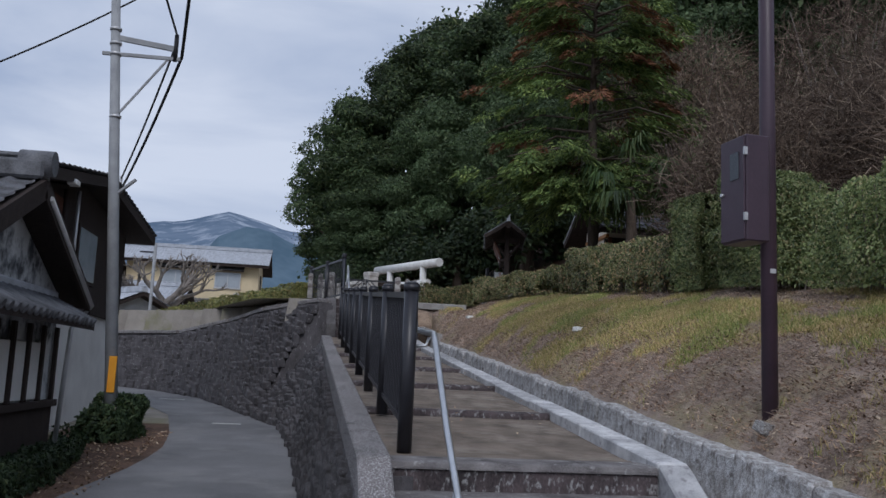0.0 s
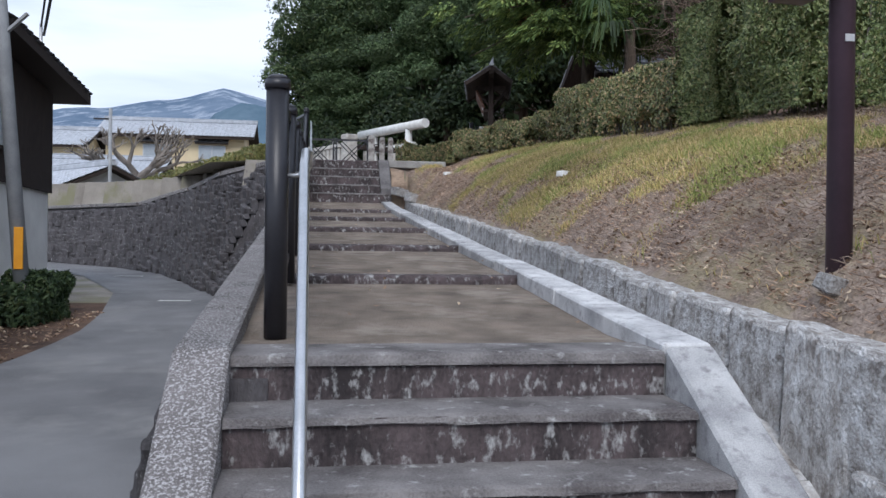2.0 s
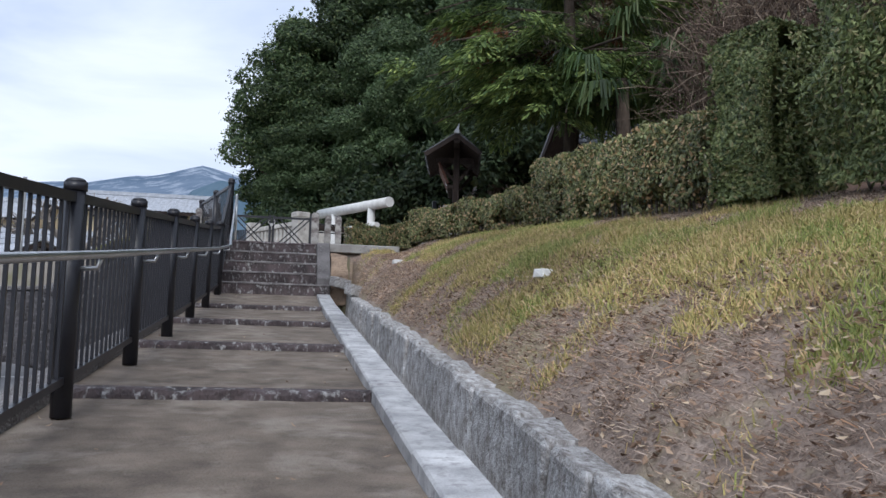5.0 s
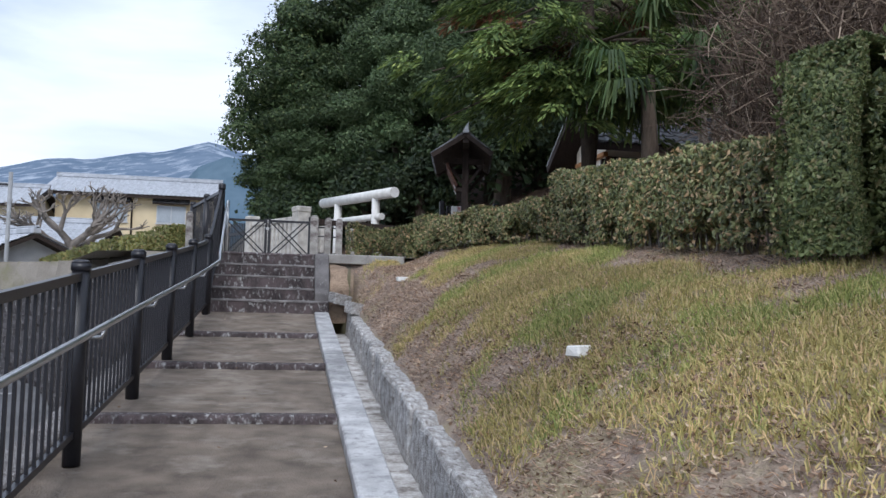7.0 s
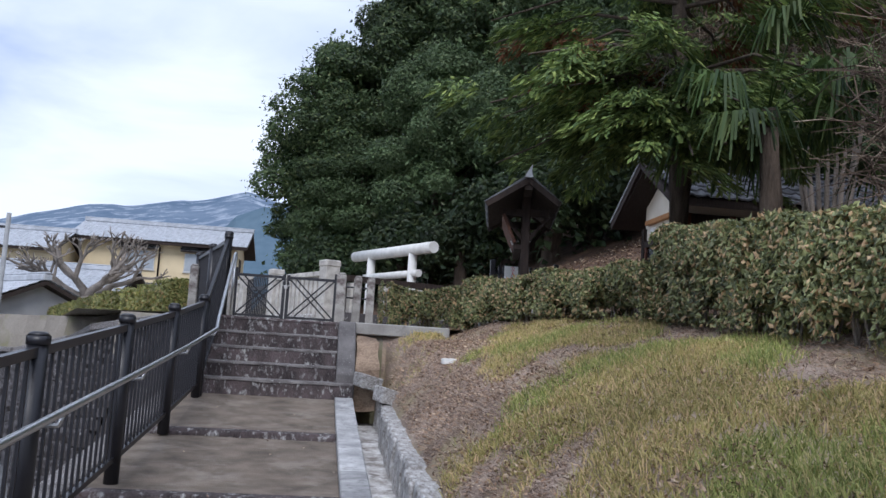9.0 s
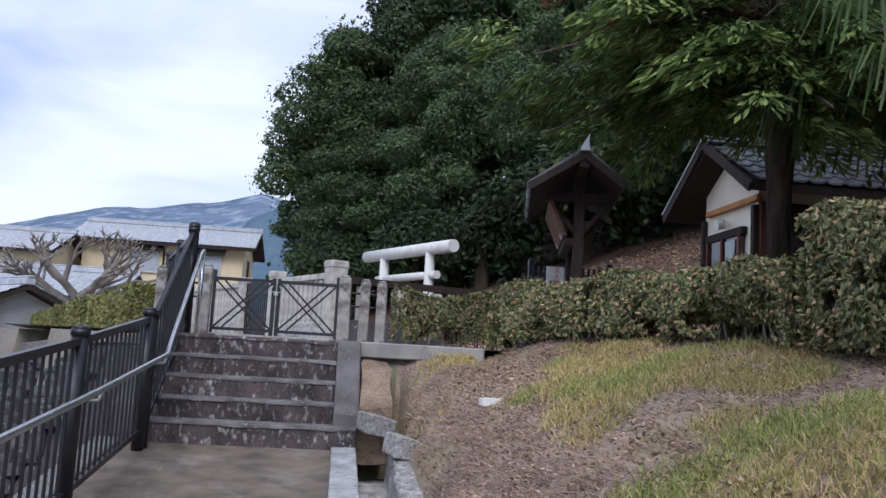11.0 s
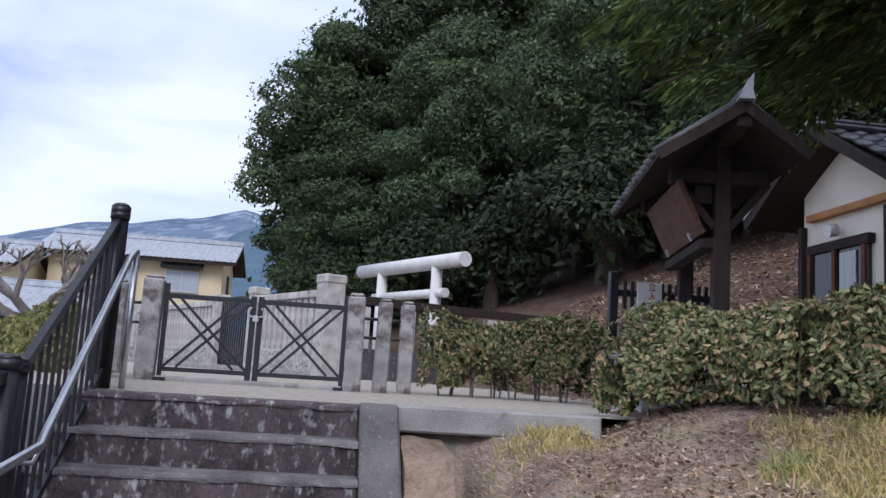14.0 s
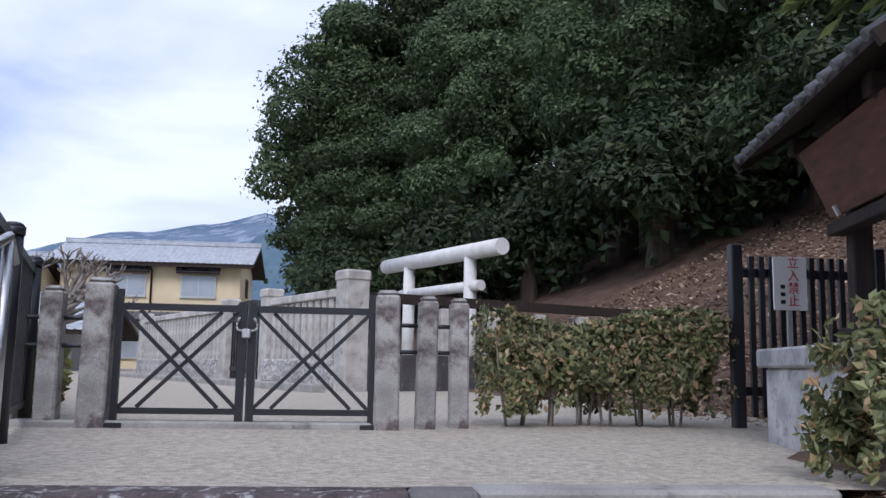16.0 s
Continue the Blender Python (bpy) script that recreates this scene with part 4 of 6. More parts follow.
ch = [(xm + 0.06 * math.sin(a), GY - 0.05 * abs(math.cos(a)) - 0.02, zt - 0.07 - 0.05 * math.cos(a) - 0.03 * abs(math.sin(a))) for a in np.linspace(-2.4, 2.4, 11)]
for a, b in zip(ch, ch[1:]):
    part("chain_link", tube(bmesh.new(), [a, tuple((np.array(a) * 0.1 + np.array(b) * 0.9))], 0.007, 6), M["alu"], lock)
tagged(part("gate_sill", cube(-0.1, 2.12, GY - 0.05, GY + 0.1, LANDING - 0.1, LANDING + 0.045, 0.012), M["concrete"]), "low concrete sill under the gate", "sill", kind="structure")

# ---- inner stone palisade and shrine gate ----
A = Vector((-0.44, 0.898, 0)).normalized()
B = Vector((A.y, -A.x, 0))
C0 = Vector((2.04, 29.0, LANDING))
inner = thing("palisade", "pale stone palisade of close-set pillars on a rough stone base", "palisade")


def pillar(s, w, h, name="corner_pillar", z0=0.0):
    p = C0 + A * s
    bm = cube(-w / 2, w / 2, -w / 2, w / 2, z0, h - 0.14, 0.015)
    box(bm, -w / 2 - 0.02, w / 2 + 0.02, -w / 2 - 0.02, w / 2 + 0.02, h - 0.16, h, 0.03)
    ob = part(name, bm, M["palisade"], inner)
    ob.matrix_basis = pose(p.x, p.y, p.z, 0, 0, math.degrees(math.atan2(A.y, A.x)))


for s, w, h in ((0, 0.36, 1.72), (3.07, 0.3, 1.66), (5.15, 0.28, 1.6), (11.5, 0.28, 1.6)):
    pillar(s, w, h)
rz = math.degrees(math.atan2(A.y, A.x))
PIL = mesh_of(cube(-0.075, 0.075, -0.07, 0.07, 0, 1, 0.012), "pillar", M["palisade"])
prng = random.Random(8)
for s0, s1 in ((0.2, 2.92), (5.3, 11.35)):
    p, q = C0 + A * s0, C0 + A * s1
    L = s1 - s0
    m = pose(p.x, p.y, p.z, 0, 0, rz)
    ob = part("base_course", cube(0, L, -0.2, 0.2, -0.1, 0.2, 0.02, None), M["concrete"], inner)
    ob.matrix_basis = m
    ob = part("top_beam", cube(0, L, -0.1, 0.1, 1.36, 1.48, 0.015), M["palisade"], inner)
    ob.matrix_basis = m
    n = int(L / 0.23)
    for k in range(n):
        o = new("pillar", PIL)
        o.parent = inner
        o.matrix_basis = m @ Matrix.LocRotScale(((k + 0.5) * L / n, 0, 0.42), Euler((0, 0, prng.uniform(-0.06, 0.06))), (1, 1, 0.93))
    k = 0.0
    while k < L:
        w = prng.uniform(0.4, 0.7)
        o = new("base_stone", pale_meshes[prng.randrange(7)])
        o.parent = inner
        o.matrix_basis = m @ Matrix.LocRotScale((min(k + w / 2, L - 0.2), 0, 0.28), Euler((0, 0, prng.uniform(-0.05, 0.05))), (w * 1.05, 0.42, 0.36))
        k += w
side = thing("inner_side_fence", "dark timber and stone side fence of the inner precinct", "fence")
for k in range(9):
    p = C0 + B * (0.9 * (k + 0.7))
    ob = part("pillar", cube(-0.1, 0.1, -0.1, 0.1, 0, 1.25, 0.012), M["palisade"], side)
    ob.matrix_basis = pose(p.x, p.y, p.z, 0, 0, rz)
p, q = C0 + Vector((0, 0, 1.36)), C0 + B * 8.2 + Vector((0, 0, 1.36))
part("top_beam", bar(bmesh.new(), p, q, 0.16, 0.14), M["oldwood"], side)
part("base_stone", bar(bmesh.new(), C0 + Vector((0, 0, 0.25)), C0 + B * 8.2 + Vector((0, 0, 0.25)), 0.3, 0.6), M["rubble"], side)
pg = thing("picket_gate", "closed black timber picket gate between stone pillars", "gate")
for k in range(15):
    p = C0 + A * (3.28 + k * 0.122)
    ob = part("picket", cube(-0.016, 0.016, -0.014, 0.014, 0.12, 1.45 + 0.08 * math.sin(math.pi * k / 14)), M["fence"], pg)
    ob.matrix_basis = pose(p.x, p.y, p.z, 0, 0, rz)
for zz in (0.3, 1.2):
    part("rail", bar(bmesh.new(), C0 + A * 3.25 + Vector((0, 0, zz)), C0 + A * 5.0 + Vector((0, 0, zz)), 0.06, 0.08), M["fence"], pg)
low = thing("precinct_kerb", "long low stone kerb before the palisade", "kerb")
low["kind"] = "structure"
for s in range(12):
    p = C0 + A * (s * 1.1 - 0.6) - B * 0.75
    ob = part("kerb_block", cube(0, 1.085, -0.1, 0.1, -0.1, 0.13, 0.012), M["concrete"], low)
    ob.matrix_basis = pose(p.x, p.y, p.z, 0, 0, rz)

torii = thing("torii", "plain white stone torii with round beams", "torii")
tr, tl = Vector((4.97, 33.4, 6.05)), Vector((2.89, 37.67, 6.05))
td = (tl - tr).normalized()
part("top_beam", tube(bmesh.new(), [tr, tl], 0.17, 24), M["white"], torii)
for s in (1.12, 3.63):
    p = tr + td * s
    part("column", tube(bmesh.new(), [(p.x, p.y, LANDING - 0.2), (p.x, p.y, 6.0)], 0.15, 24, 0.13), M["white"], torii)
part("tie_beam", tube(bmesh.new(), [tr + td * 0.72 + Vector((0, 0, -0.72)), tr + td * 4.0 + Vector((0, 0, -0.72))], 0.11, 20), M["white"], torii)


# ---- notice board with its own roof ----
nb = thing("notice_board", "roofed dark timber notice board with a tilted red-brown panel", "notice board", at=(4.57, 20.04, LANDING), rz=-11.5)
plinth = part("plinth", cube(-0.56, 0.42, -0.3, 1.02, -0.1, 0.4, 0.012), M["granite"], nb, "pale concrete plinth")
part("plinth_cap", cube(-0.6, 0.46, -0.34, 1.06, 0.4, 0.5, 0.012), M["granite"], plinth)
for yy in (0.0, 1.12):
    part("post", cube(-0.055, 0.055, yy - 0.055, yy + 0.055, -0.05, 1.95, 0.008), M["oldwood"], nb)
    part("crossbeam", cube(-0.36, 0.3, yy - 0.045, yy + 0.045, 1.6, 1.7, 0.006), M["oldwood"], nb)
    for sx in (-1, 1):
        part("strut", bar(bmesh.new(), (sx * 0.05, yy, 1.3), (sx * 0.31, yy, 1.62), 0.05), M["oldwood"], nb)
part("lower_rail", cube(-0.15, -0.05, -0.05, 1.2, 1.15, 1.22, 0.006), M["oldwood"], nb)
part("upper_rail", cube(-0.10, -0.05, -0.05, 1.2, 0.55, 0.63, 0.006), M["oldwood"], nb)
bm = cube(-0.02, 0.02, -0.1, 1.1, 0.0, 0.41, 0.006)
ob = part("panel", bm, M["boardwood"], nb, "weathered red-brown board without legible writing")
ob.matrix_basis = pose(-0.14, 0, 1.24, 0, -24, 0)
for yy in (0.15, 0.95):
    b = part("panel_clip", cube(-0.035, -0.02, yy - 0.015, yy + 0.015, 0.0, 0.06), M["alu"], ob)
part("ridge_beam", cube(-0.05, 0.05, -0.56, 1.66, 1.86, 1.96, 0.006), M["oldwood"], nb)
for sx in (-1, 1):
    bm = bmesh.new()
    ex, ez = (0.4, 1.73) if sx > 0 else (-0.52, 1.7)
    prism(bm, [(0, 2.03), (ex, ez), (ex, ez - 0.04), (0, 1.98)], "y", -0.55, 1.65)
    slope = part("roof_slope", bm, M["oldwood"], nb)
    for k in range(13):
        yy = -0.5 + k * 0.172
        part("roof_tile", tube(bmesh.new(), [(sx * 0.04, yy, 2.03), (ex * 1.06, yy, ez - 0.015)], 0.026, 8), M["darktile"], slope)
    for yy in (-0.57, 1.65):
        part("bargeboard", bar(bmesh.new(), (0, yy, 1.99), (ex * 1.03, yy, ez - 0.05), 0.035, 0.07), M["oldwood"], nb)
part("ridge_tiles", tube(bmesh.new(), [(0, -0.58, 2.06), (0, 1.68, 2.06)], 0.05, 10), M["darktile"], nb)
bm = bmesh.new()
prism(bm, [(-0.055, 2.02), (0.045, 2.02), (0.03, 2.08), (0.035, 2.19), (-0.02, 2.1)], "y", -0.63, -0.53)
part("ridge_ornament", bm, M["tile"], nb, "pale pointed ridge-end tile")

# ---- black picket fence and notice ----
bf = thing("slat_fence", "black timber slat fence behind the notice board", "fence")
part("post", cube(4.53, 4.61, 22.2, 22.28, LANDING - 0.05, 4.52, 0.008), M["fence"], bf)
for k in range(12):
    x = 4.68 + k * 0.072
    part("slat", cube(x - 0.018, x + 0.018, 22.22, 22.25, LANDING + 0.08, 4.44, 0.0), M["fence"], bf)
for zz in (3.5, 4.3):
    part("rail", cube(4.6, 5.6, 22.26, 22.3, zz, zz + 0.06), M["fence"], bf)
part("post", cube(5.56, 5.64, 22.2, 22.28, LANDING - 0.05, 4.52, 0.01), M["fence"], bf)
sg = thing("warning_sign", "white warning sign with red and black writing", "sign")
part("board", cube(4.71, 4.94, 21.98, 21.995, 4.06, 4.41, 0.003), M["sign"], sg)


def text(body, size, loc, material, parent):
    cu = bpy.data.curves.new("lettering", "FONT")
    cu.body, cu.size, cu.align_x, cu.align_y, cu.extrude = body, size, "CENTER", "CENTER", 0.001
    ob = new("lettering", cu)
    deps = bpy.context.evaluated_depsgraph_get()
    me = bpy.data.meshes.new_from_object(ob.evaluated_get(deps))
    bpy.data.objects.remove(ob)
    me.materials.clear()
    me.materials.append(material)
    o = new("lettering", me)
    o.parent = parent
    o.matrix_basis = pose(*loc, 90, 0, 0)
    return o


for i, chh in enumerate("立入禁止"):
    text(chh, 0.082, (4.845, 21.977, 4.365 - i * 0.083), M["red"], sg)
for i in range(3):
    part("small_writing", cube(4.755, 4.785, 21.974, 21.978, 4.2 - i * 0.05, 4.225 - i * 0.05), M["black"], sg)
part("sign_stake", cube(4.81, 4.84, 21.996, 22.02, LANDING - 0.05, 4.35), M["alu"], sg)

# ---- lamp post with switch box ----
lp = thing("lamp_post", "maroon steel lamp post with a switch box on the grass bank", "lamp post", at=(2.955, 5.35, 1.5))
part("pole", tube(bmesh.new(), [(0, 0, -0.3), (0, 0, 2.15), (0, 0, 2.2), (0, 0, 4.9)], 0.052, 18, 0.05), M["maroon"], lp)
part("upper_pole", tube(bmesh.new(), [(0, 0, 2.18), (0, 0, 5.2)], 0.04, 16), M["maroon"], lp)
bxm = part("switch_box", cube(-0.14, 0.14, -0.085, 0.085, 1.17, 1.87, 0.008), M["maroon"], lp)
bxm.matrix_basis = pose(-0.16, 0.0, 0, 0, 0, -84)
part("box_door", cube(-0.132, 0.132, -0.1, -0.087, 1.18, 1.86, 0.004), M["maroon"], bxm)
part("door_window", cube(-0.02, 0.08, -0.105, -0.101, 1.58, 1.76, 0.002), M["darkpane"], bxm, "small glazed window")
part("door_knob", tube(bmesh.new(), [(-0.1, -0.1, 1.5), (-0.1, -0.12, 1.5)], 0.012, 10), M["alu"], bxm)
for zz in (1.3, 1.73):
    part("hinge", cube(0.132, 0.146, -0.105, -0.08, zz, zz + 0.05), M["alu"], bxm)
part("name_plate", cube(-0.02, 0.02, -0.056, -0.052, 0.98, 1.01), M["alu"], lp)


# ---- utility pole and wires ----
up = thing("utility_pole", "leaning grey concrete utility pole with cross arms", "utility pole")
pb, ptop = Vector((-2.69, 13.78, 0.45)), Vector((-3.37, 13.78, 8.6))


def on_pole(z):
    return pb.lerp(ptop, (z - pb.z) / (ptop.z - pb.z))


part("pole", tube(bmesh.new(), [pb - Vector((0, 0, 0.3)), ptop], 0.1, 20, 0.062), M["polegrey"], up)
part("foot_sleeve", tube(bmesh.new(), [on_pole(0.5), on_pole(0.85)], 0.108, 20), M["fence"], up)
w = on_pole(1.85)
part("warning_band", box(bmesh.new(), w.x - 0.02, w.x + 0.09, w.y - 0.125, w.y - 0.1, 1.27, 1.8, 0.004), M["orange"], up, "orange and black warning plate")
part("upper_arm", bar(bmesh.new(), on_pole(6.72), Vector((-2.33, 13.78, 6.62)), 0.05, 0.08), M["polegrey"], up)
part("lower_arm", bar(bmesh.new(), on_pole(6.45) + Vector((-0.2, 0, 0)), Vector((-2.22, 13.78, 6.46)), 0.045, 0.05), M["polegrey"], up)
part("brace", bar(bmesh.new(), on_pole(5.45), Vector((-2.4, 13.78, 6.45)), 0.03, 0.03), M["polegrey"], up)
for z in (5.45, 6.45, 6.62, 6.85):
    q = on_pole(z)
    part("band", tube(bmesh.new(), [q - Vector((0, 0, 0.02)), q + Vector((0, 0, 0.02))], 0.09, 16), M["alu"], up)
part("insulator", tube(bmesh.new(), [(-2.3, 13.78, 6.42), (-2.3, 13.78, 6.85)], 0.035, 10), M["cable"], up)
part("light_arm", bar(bmesh.new(), on_pole(4.22), on_pole(4.35) + Vector((0.32, -0.1, 0.12)), 0.05, 0.035), M["polegrey"], up)


def wire(a, b, sag, r, label):
    a, b = Vector(a), Vector(b)
    pts = [a.lerp(b, k / 14) - Vector((0, 0, 4 * sag * (k / 14) * (1 - k / 14))) for k in range(15)]
    tagged(part("overhead_wire", tube(bmesh.new(), pts, r, 6), M["cable"]), label, "wire", "overhead wires")


wire((-2.3, 13.78, 6.7), (-4.0, 18.8, 5.5), 0.08, 0.018, "black overhead cable running along the lane")
wire((-2.2, 13.78, 6.5), (-3.95, 18.8, 5.35), 0.1, 0.025, "black twisted overhead cable running along the lane")
wire((-2.3, 13.78, 6.85), (-2.9, -4.0, 10.2), 0.05, 0.018, "black overhead cable running along the lane")
wire((-2.2, 13.78, 6.5), (1.0, -4.0, 11.0), 0.05, 0.025, "black twisted overhead cable running along the lane")
wire((-7.2, 13.6, 4.9), (0.0, 14.0, 9.9), 0.45, 0.014, "thin black service wire sagging across the lane")


sp = thing("street_pole", "thin grey steel pole beyond the wall", "pole")
part("pole", tube(bmesh.new(), [(-4.75, 28.0, 0.9), (-4.75, 28.0, 5.4)], 0.05, 10), M["polegrey"], sp)
part("bracket", bar(bmesh.new(), (-4.75, 28.0, 5.1), (-5.2, 28.0, 5.1), 0.05), M["fence"], sp)


# ---- houses ----
def tiled_slope(name, x0, x1, y0, y1, z0, z1, parent, material, pitch=0.27, label=""):
    """A roof slope: rises from the eave (y0, z0) to the ridge (y1, z1), ribbed along x."""
    n = int((x1 - x0) / pitch) * 4
    rows = max(2, int(math.hypot(y1 - y0, z1 - z0) / 0.28))
    v, f = [], []
    for j in range(rows + 1):
        for s in (0, 1):
            t = j / rows
            lift = 0.03 * s if j < rows else 0
            for i in range(n + 1):
                w = 0.035 * max(0, math.cos(2 * math.pi * i / 4)) + lift
                v.append((x0 + (x1 - x0) * i / n, y0 + (y1 - y0) * t, z0 + (z1 - z0) * t + w))
    for j in range(2 * rows + 1):
        for i in range(n):
            f.append((j * (n + 1) + i, j * (n + 1) + i + 1, (j + 1) * (n + 1) + i + 1, (j + 1) * (n + 1) + i))
    return raw(name, v, f, material, parent, label)


def gable_roof(parent, x0, x1, ya, yb, z_eave, z_ridge, material, thick=0.14, crest=0.2):
    """Ridge along x at the middle of ya..yb."""
    ym = (ya + yb) / 2
    r = part("roof", prism(prism(bmesh.new(), [(ya, z_eave), (ym, z_ridge), (ym, z_ridge - thick), (ya, z_eave - thick)], "x", x0, x1), [(yb, z_eave), (ym, z_ridge), (ym, z_ridge - thick), (yb, z_eave - thick)], "x", x0, x1), M["oldwood"], parent)
    tiled_slope("roof_tiles", x0, x1, ya - 0.05, ym, z_eave + 0.012, z_ridge + 0.012, r, material)
    tiled_slope("roof_tiles", x0, x1, yb + 0.05, ym, z_eave + 0.012, z_ridge + 0.012, r, material)
    bm = cube(x0 - 0.03, x1 + 0.03, ym - 0.14, ym + 0.14, z_ridge, z_ridge + crest, 0.03)
    box(bm, x0 - 0.06, x1 + 0.06, ym - 0.09, ym + 0.09, z_ridge + crest, z_ridge + crest + 0.07, 0.03)
    part("ridge", bm, material, r)
    return r


def house_window(parent, x0, x1, y, z0, z1, awning=True):
    """A sliding window in a wall that faces -y."""
    w = part("window", cube(x0, x1, y - 0.05, y + 0.02, z0, z1, 0.005), M["alu"], parent)
    xm = (x0 + x1) / 2
    for a, b in ((x0 + 0.05, xm - 0.02), (xm + 0.02, x1 - 0.05)):
        part("pane", cube(a, b, y - 0.06, y - 0.052, z0 + 0.05, z1 - 0.05), M["pane"], w)
    part("sill", cube(x0 - 0.05, x1 + 0.05, y - 0.09, y, z0 - 0.06, z0 - 0.005), M["alu"], w)
    if awning:
        aw = part("awning", prism(bmesh.new(), [(y, z1 + 0.42), (y - 0.42, z1 + 0.12), (y - 0.42, z1 + 0.04), (y, z1 + 0.32)], "x", x0 - 0.2, x1 + 0.2), M["oldwood"], w)
        tiled_slope("awning_tiles", x0 - 0.22, x1 + 0.22, y - 0.46, y, z1 + 0.13, z1 + 0.43, aw, M["darktile"], 0.25)


def gable_walls(parent, x0, x1, ya, yb, z0, z_eave, z_ridge, material, over=0.45):
    ym = (ya + yb) / 2
    k = (z_ridge - z_eave) / ((yb - ya) / 2 + over)
    zc = z_eave + k * over - 0.16
    return part("wall", prism(bmesh.new(), [(ya, z0), (ya, zc), (ym, z_ridge - 0.17), (yb, zc), (yb, z0)], "x", x0, x1), material, parent)


yh = thing("yellow_house", "two-storey cream house with a grey tiled roof", "house")
gable_walls(yh, -12.3, -3.45, 62, 67.5, 2, 8.65, 10.0, M["cream"])
gable_roof(yh, -12.95, -2.75, 61.4, 68.1, 8.65, 9.95, M["tile"])
part("gutter", bar(bmesh.new(), (-12.9, 61.33, 8.5), (-2.8, 61.33, 8.5), 0.09, 0.09), M["oldwood"], yh)
part("downpipe", tube(bmesh.new(), [(-7.85, 61.35, 8.5), (-7.85, 61.9, 8.3), (-7.85, 61.9, 2.5)], 0.05, 8), M["oldwood"], yh)
for a, b in ((-9.95, -8.1), (-6.4, -4.65)):
    house_window(yh, a, b, 61.98, 7.0, 8.1)
    house_window(yh, a + 0.1, b - 0.2, 61.98, 3.9, 4.9, False)
low_r = part("lower_roof", prism(bmesh.new(), [(62, 6.2), (60.9, 5.75), (60.9, 5.65), (62, 6.1)], "x", -12.3, -3.4), M["oldwood"], yh)
tiled_slope("roof_tiles", -12.3, -3.4, 60.85, 62, 5.77, 6.22, low_r, M["darktile"])
part("side_vent", cube(-3.45, -3.41, 64.2, 65.3, 7.2, 8.2), M["oldwood"], yh)

gh = thing("grey_house", "low grey-walled house with a silvery tiled roof", "house")
gable_walls(gh, -17.5, -6.9, 46.5, 52.5, 1.5, 4.65, 5.85, M["greywall"])
gable_roof(gh, -18, -6.3, 45.6, 53.4, 4.65, 5.85, M["tile"])
house_window(gh, -8.4, -7.4, 46.48, 3.3, 4.2, False)
sh2 = thing("outbuilding", "small pale outbuilding with a grey tiled roof", "outbuilding")
ob = gable_walls(sh2, -3.2, 3.2, -2.0, 2.0, 0.0, 3.0, 4.1, M["greywall"])
gable_roof(sh2, -3.6, 3.6, -2.5, 2.5, 3.0, 4.1, M["tile"])
part("shutter", cube(3.2, 3.24, -1.5, 1.5, 0.0, 1.7), M["oldwood"], sh2)
sh2.matrix_basis = pose(-8.9, 40.0, 0.45, 0, 0, -50)
gh2 = thing("hipped_house", "far house with a pale tiled roof", "house")
gable_walls(gh2, -21, -12.8, 58, 64, 1.5, 7.4, 8.6, M["cream"])
gable_roof(gh2, -21.5, -12.4, 57.4, 64.6, 7.4, 8.7, M["tile"])

# house beside the lane, gable to the lane: dark timber above white plaster
ha = thing("timber_house", "old two-storey house, dark boards above white plaster", "house")
part("wall", prism(bmesh.new(), [(12.5, 0.2), (12.5, 4.1), (15.4, 4.6), (18.9, 4.3), (18.9, 0.2)], "x", -10, -3.88), M["plaster"], ha)
part("boarding", prism(bmesh.new(), [(12.46, 2.6), (12.46, 4.12), (15.4, 4.62), (18.94, 4.3), (18.94, 2.5), (15.5, 2.55)], "x", -3.9, -3.82), M["oldwood"], ha, "dark vertical boarding")
part("red_boarding", cube(-3.83, -3.78, 12.6, 14.0, 3.3, 4.15, 0.004), M["redwood"], ha, "weathered red-brown boards")
rf = part("roof", prism(prism(bmesh.new(), [(11.5, 4.14), (15.4, 4.81), (15.4, 4.65), (11.5, 3.98)], "x", -10.4, -3.4), [(19.95, 4.45), (15.4, 4.81), (15.4, 4.65), (19.95, 4.28)], "x", -10.4, -3.4), M["oldwood"], ha)
tiled_slope("roof_tiles", -10.4, -3.38, 11.45, 15.4, 4.155, 4.82, rf, M["darktile"])
tiled_slope("roof_tiles", -10.4, -3.38, 20.0, 15.4, 4.46, 4.82, rf, M["darktile"])
wn_ = part("window", cube(-3.82, -3.76, 15.0, 16.3, 3.0, 3.95, 0.006), M["oldwood"], ha)
part("pane", cube(-3.76, -3.75, 15.08, 16.22, 3.06, 3.89), M["pane"], wn_)
part("downpipe", tube(bmesh.new(), [(-3.76, 14.0, 4.3), (-3.76, 14.0, 0.5)], 0.035, 8), M["oldwood"], ha)
part("downpipe", tube(bmesh.new(), [(-3.72, 14.6, 4.4), (-3.72, 14.6, 2.6)], 0.03, 8), M["alu"], ha)
part("service_mast", tube(bmesh.new(), [(-4.0, 18.8, 4.2), (-4.0, 18.8, 5.55)], 0.03, 8), M["alu"], ha)
part("rafter_lamp", cube(-3.5, -3.36, 13.0, 13.2, 4.2, 4.28, 0.01), M["sign"], ha)

# nearer storehouse with stained plaster, pent roof and panelled lower wall
hb = thing("storehouse", "old plastered storehouse, stained wall and tiled pent roof", "storehouse")
gable_walls(hb, -9, -3.0, 7.2, 11.35, 0.1, 2.5, 3.5, M["stained"], 0.3)
gable_roof(hb, -9.3, -2.72, 6.95, 11.6, 2.5, 3.5, M["darktile"])
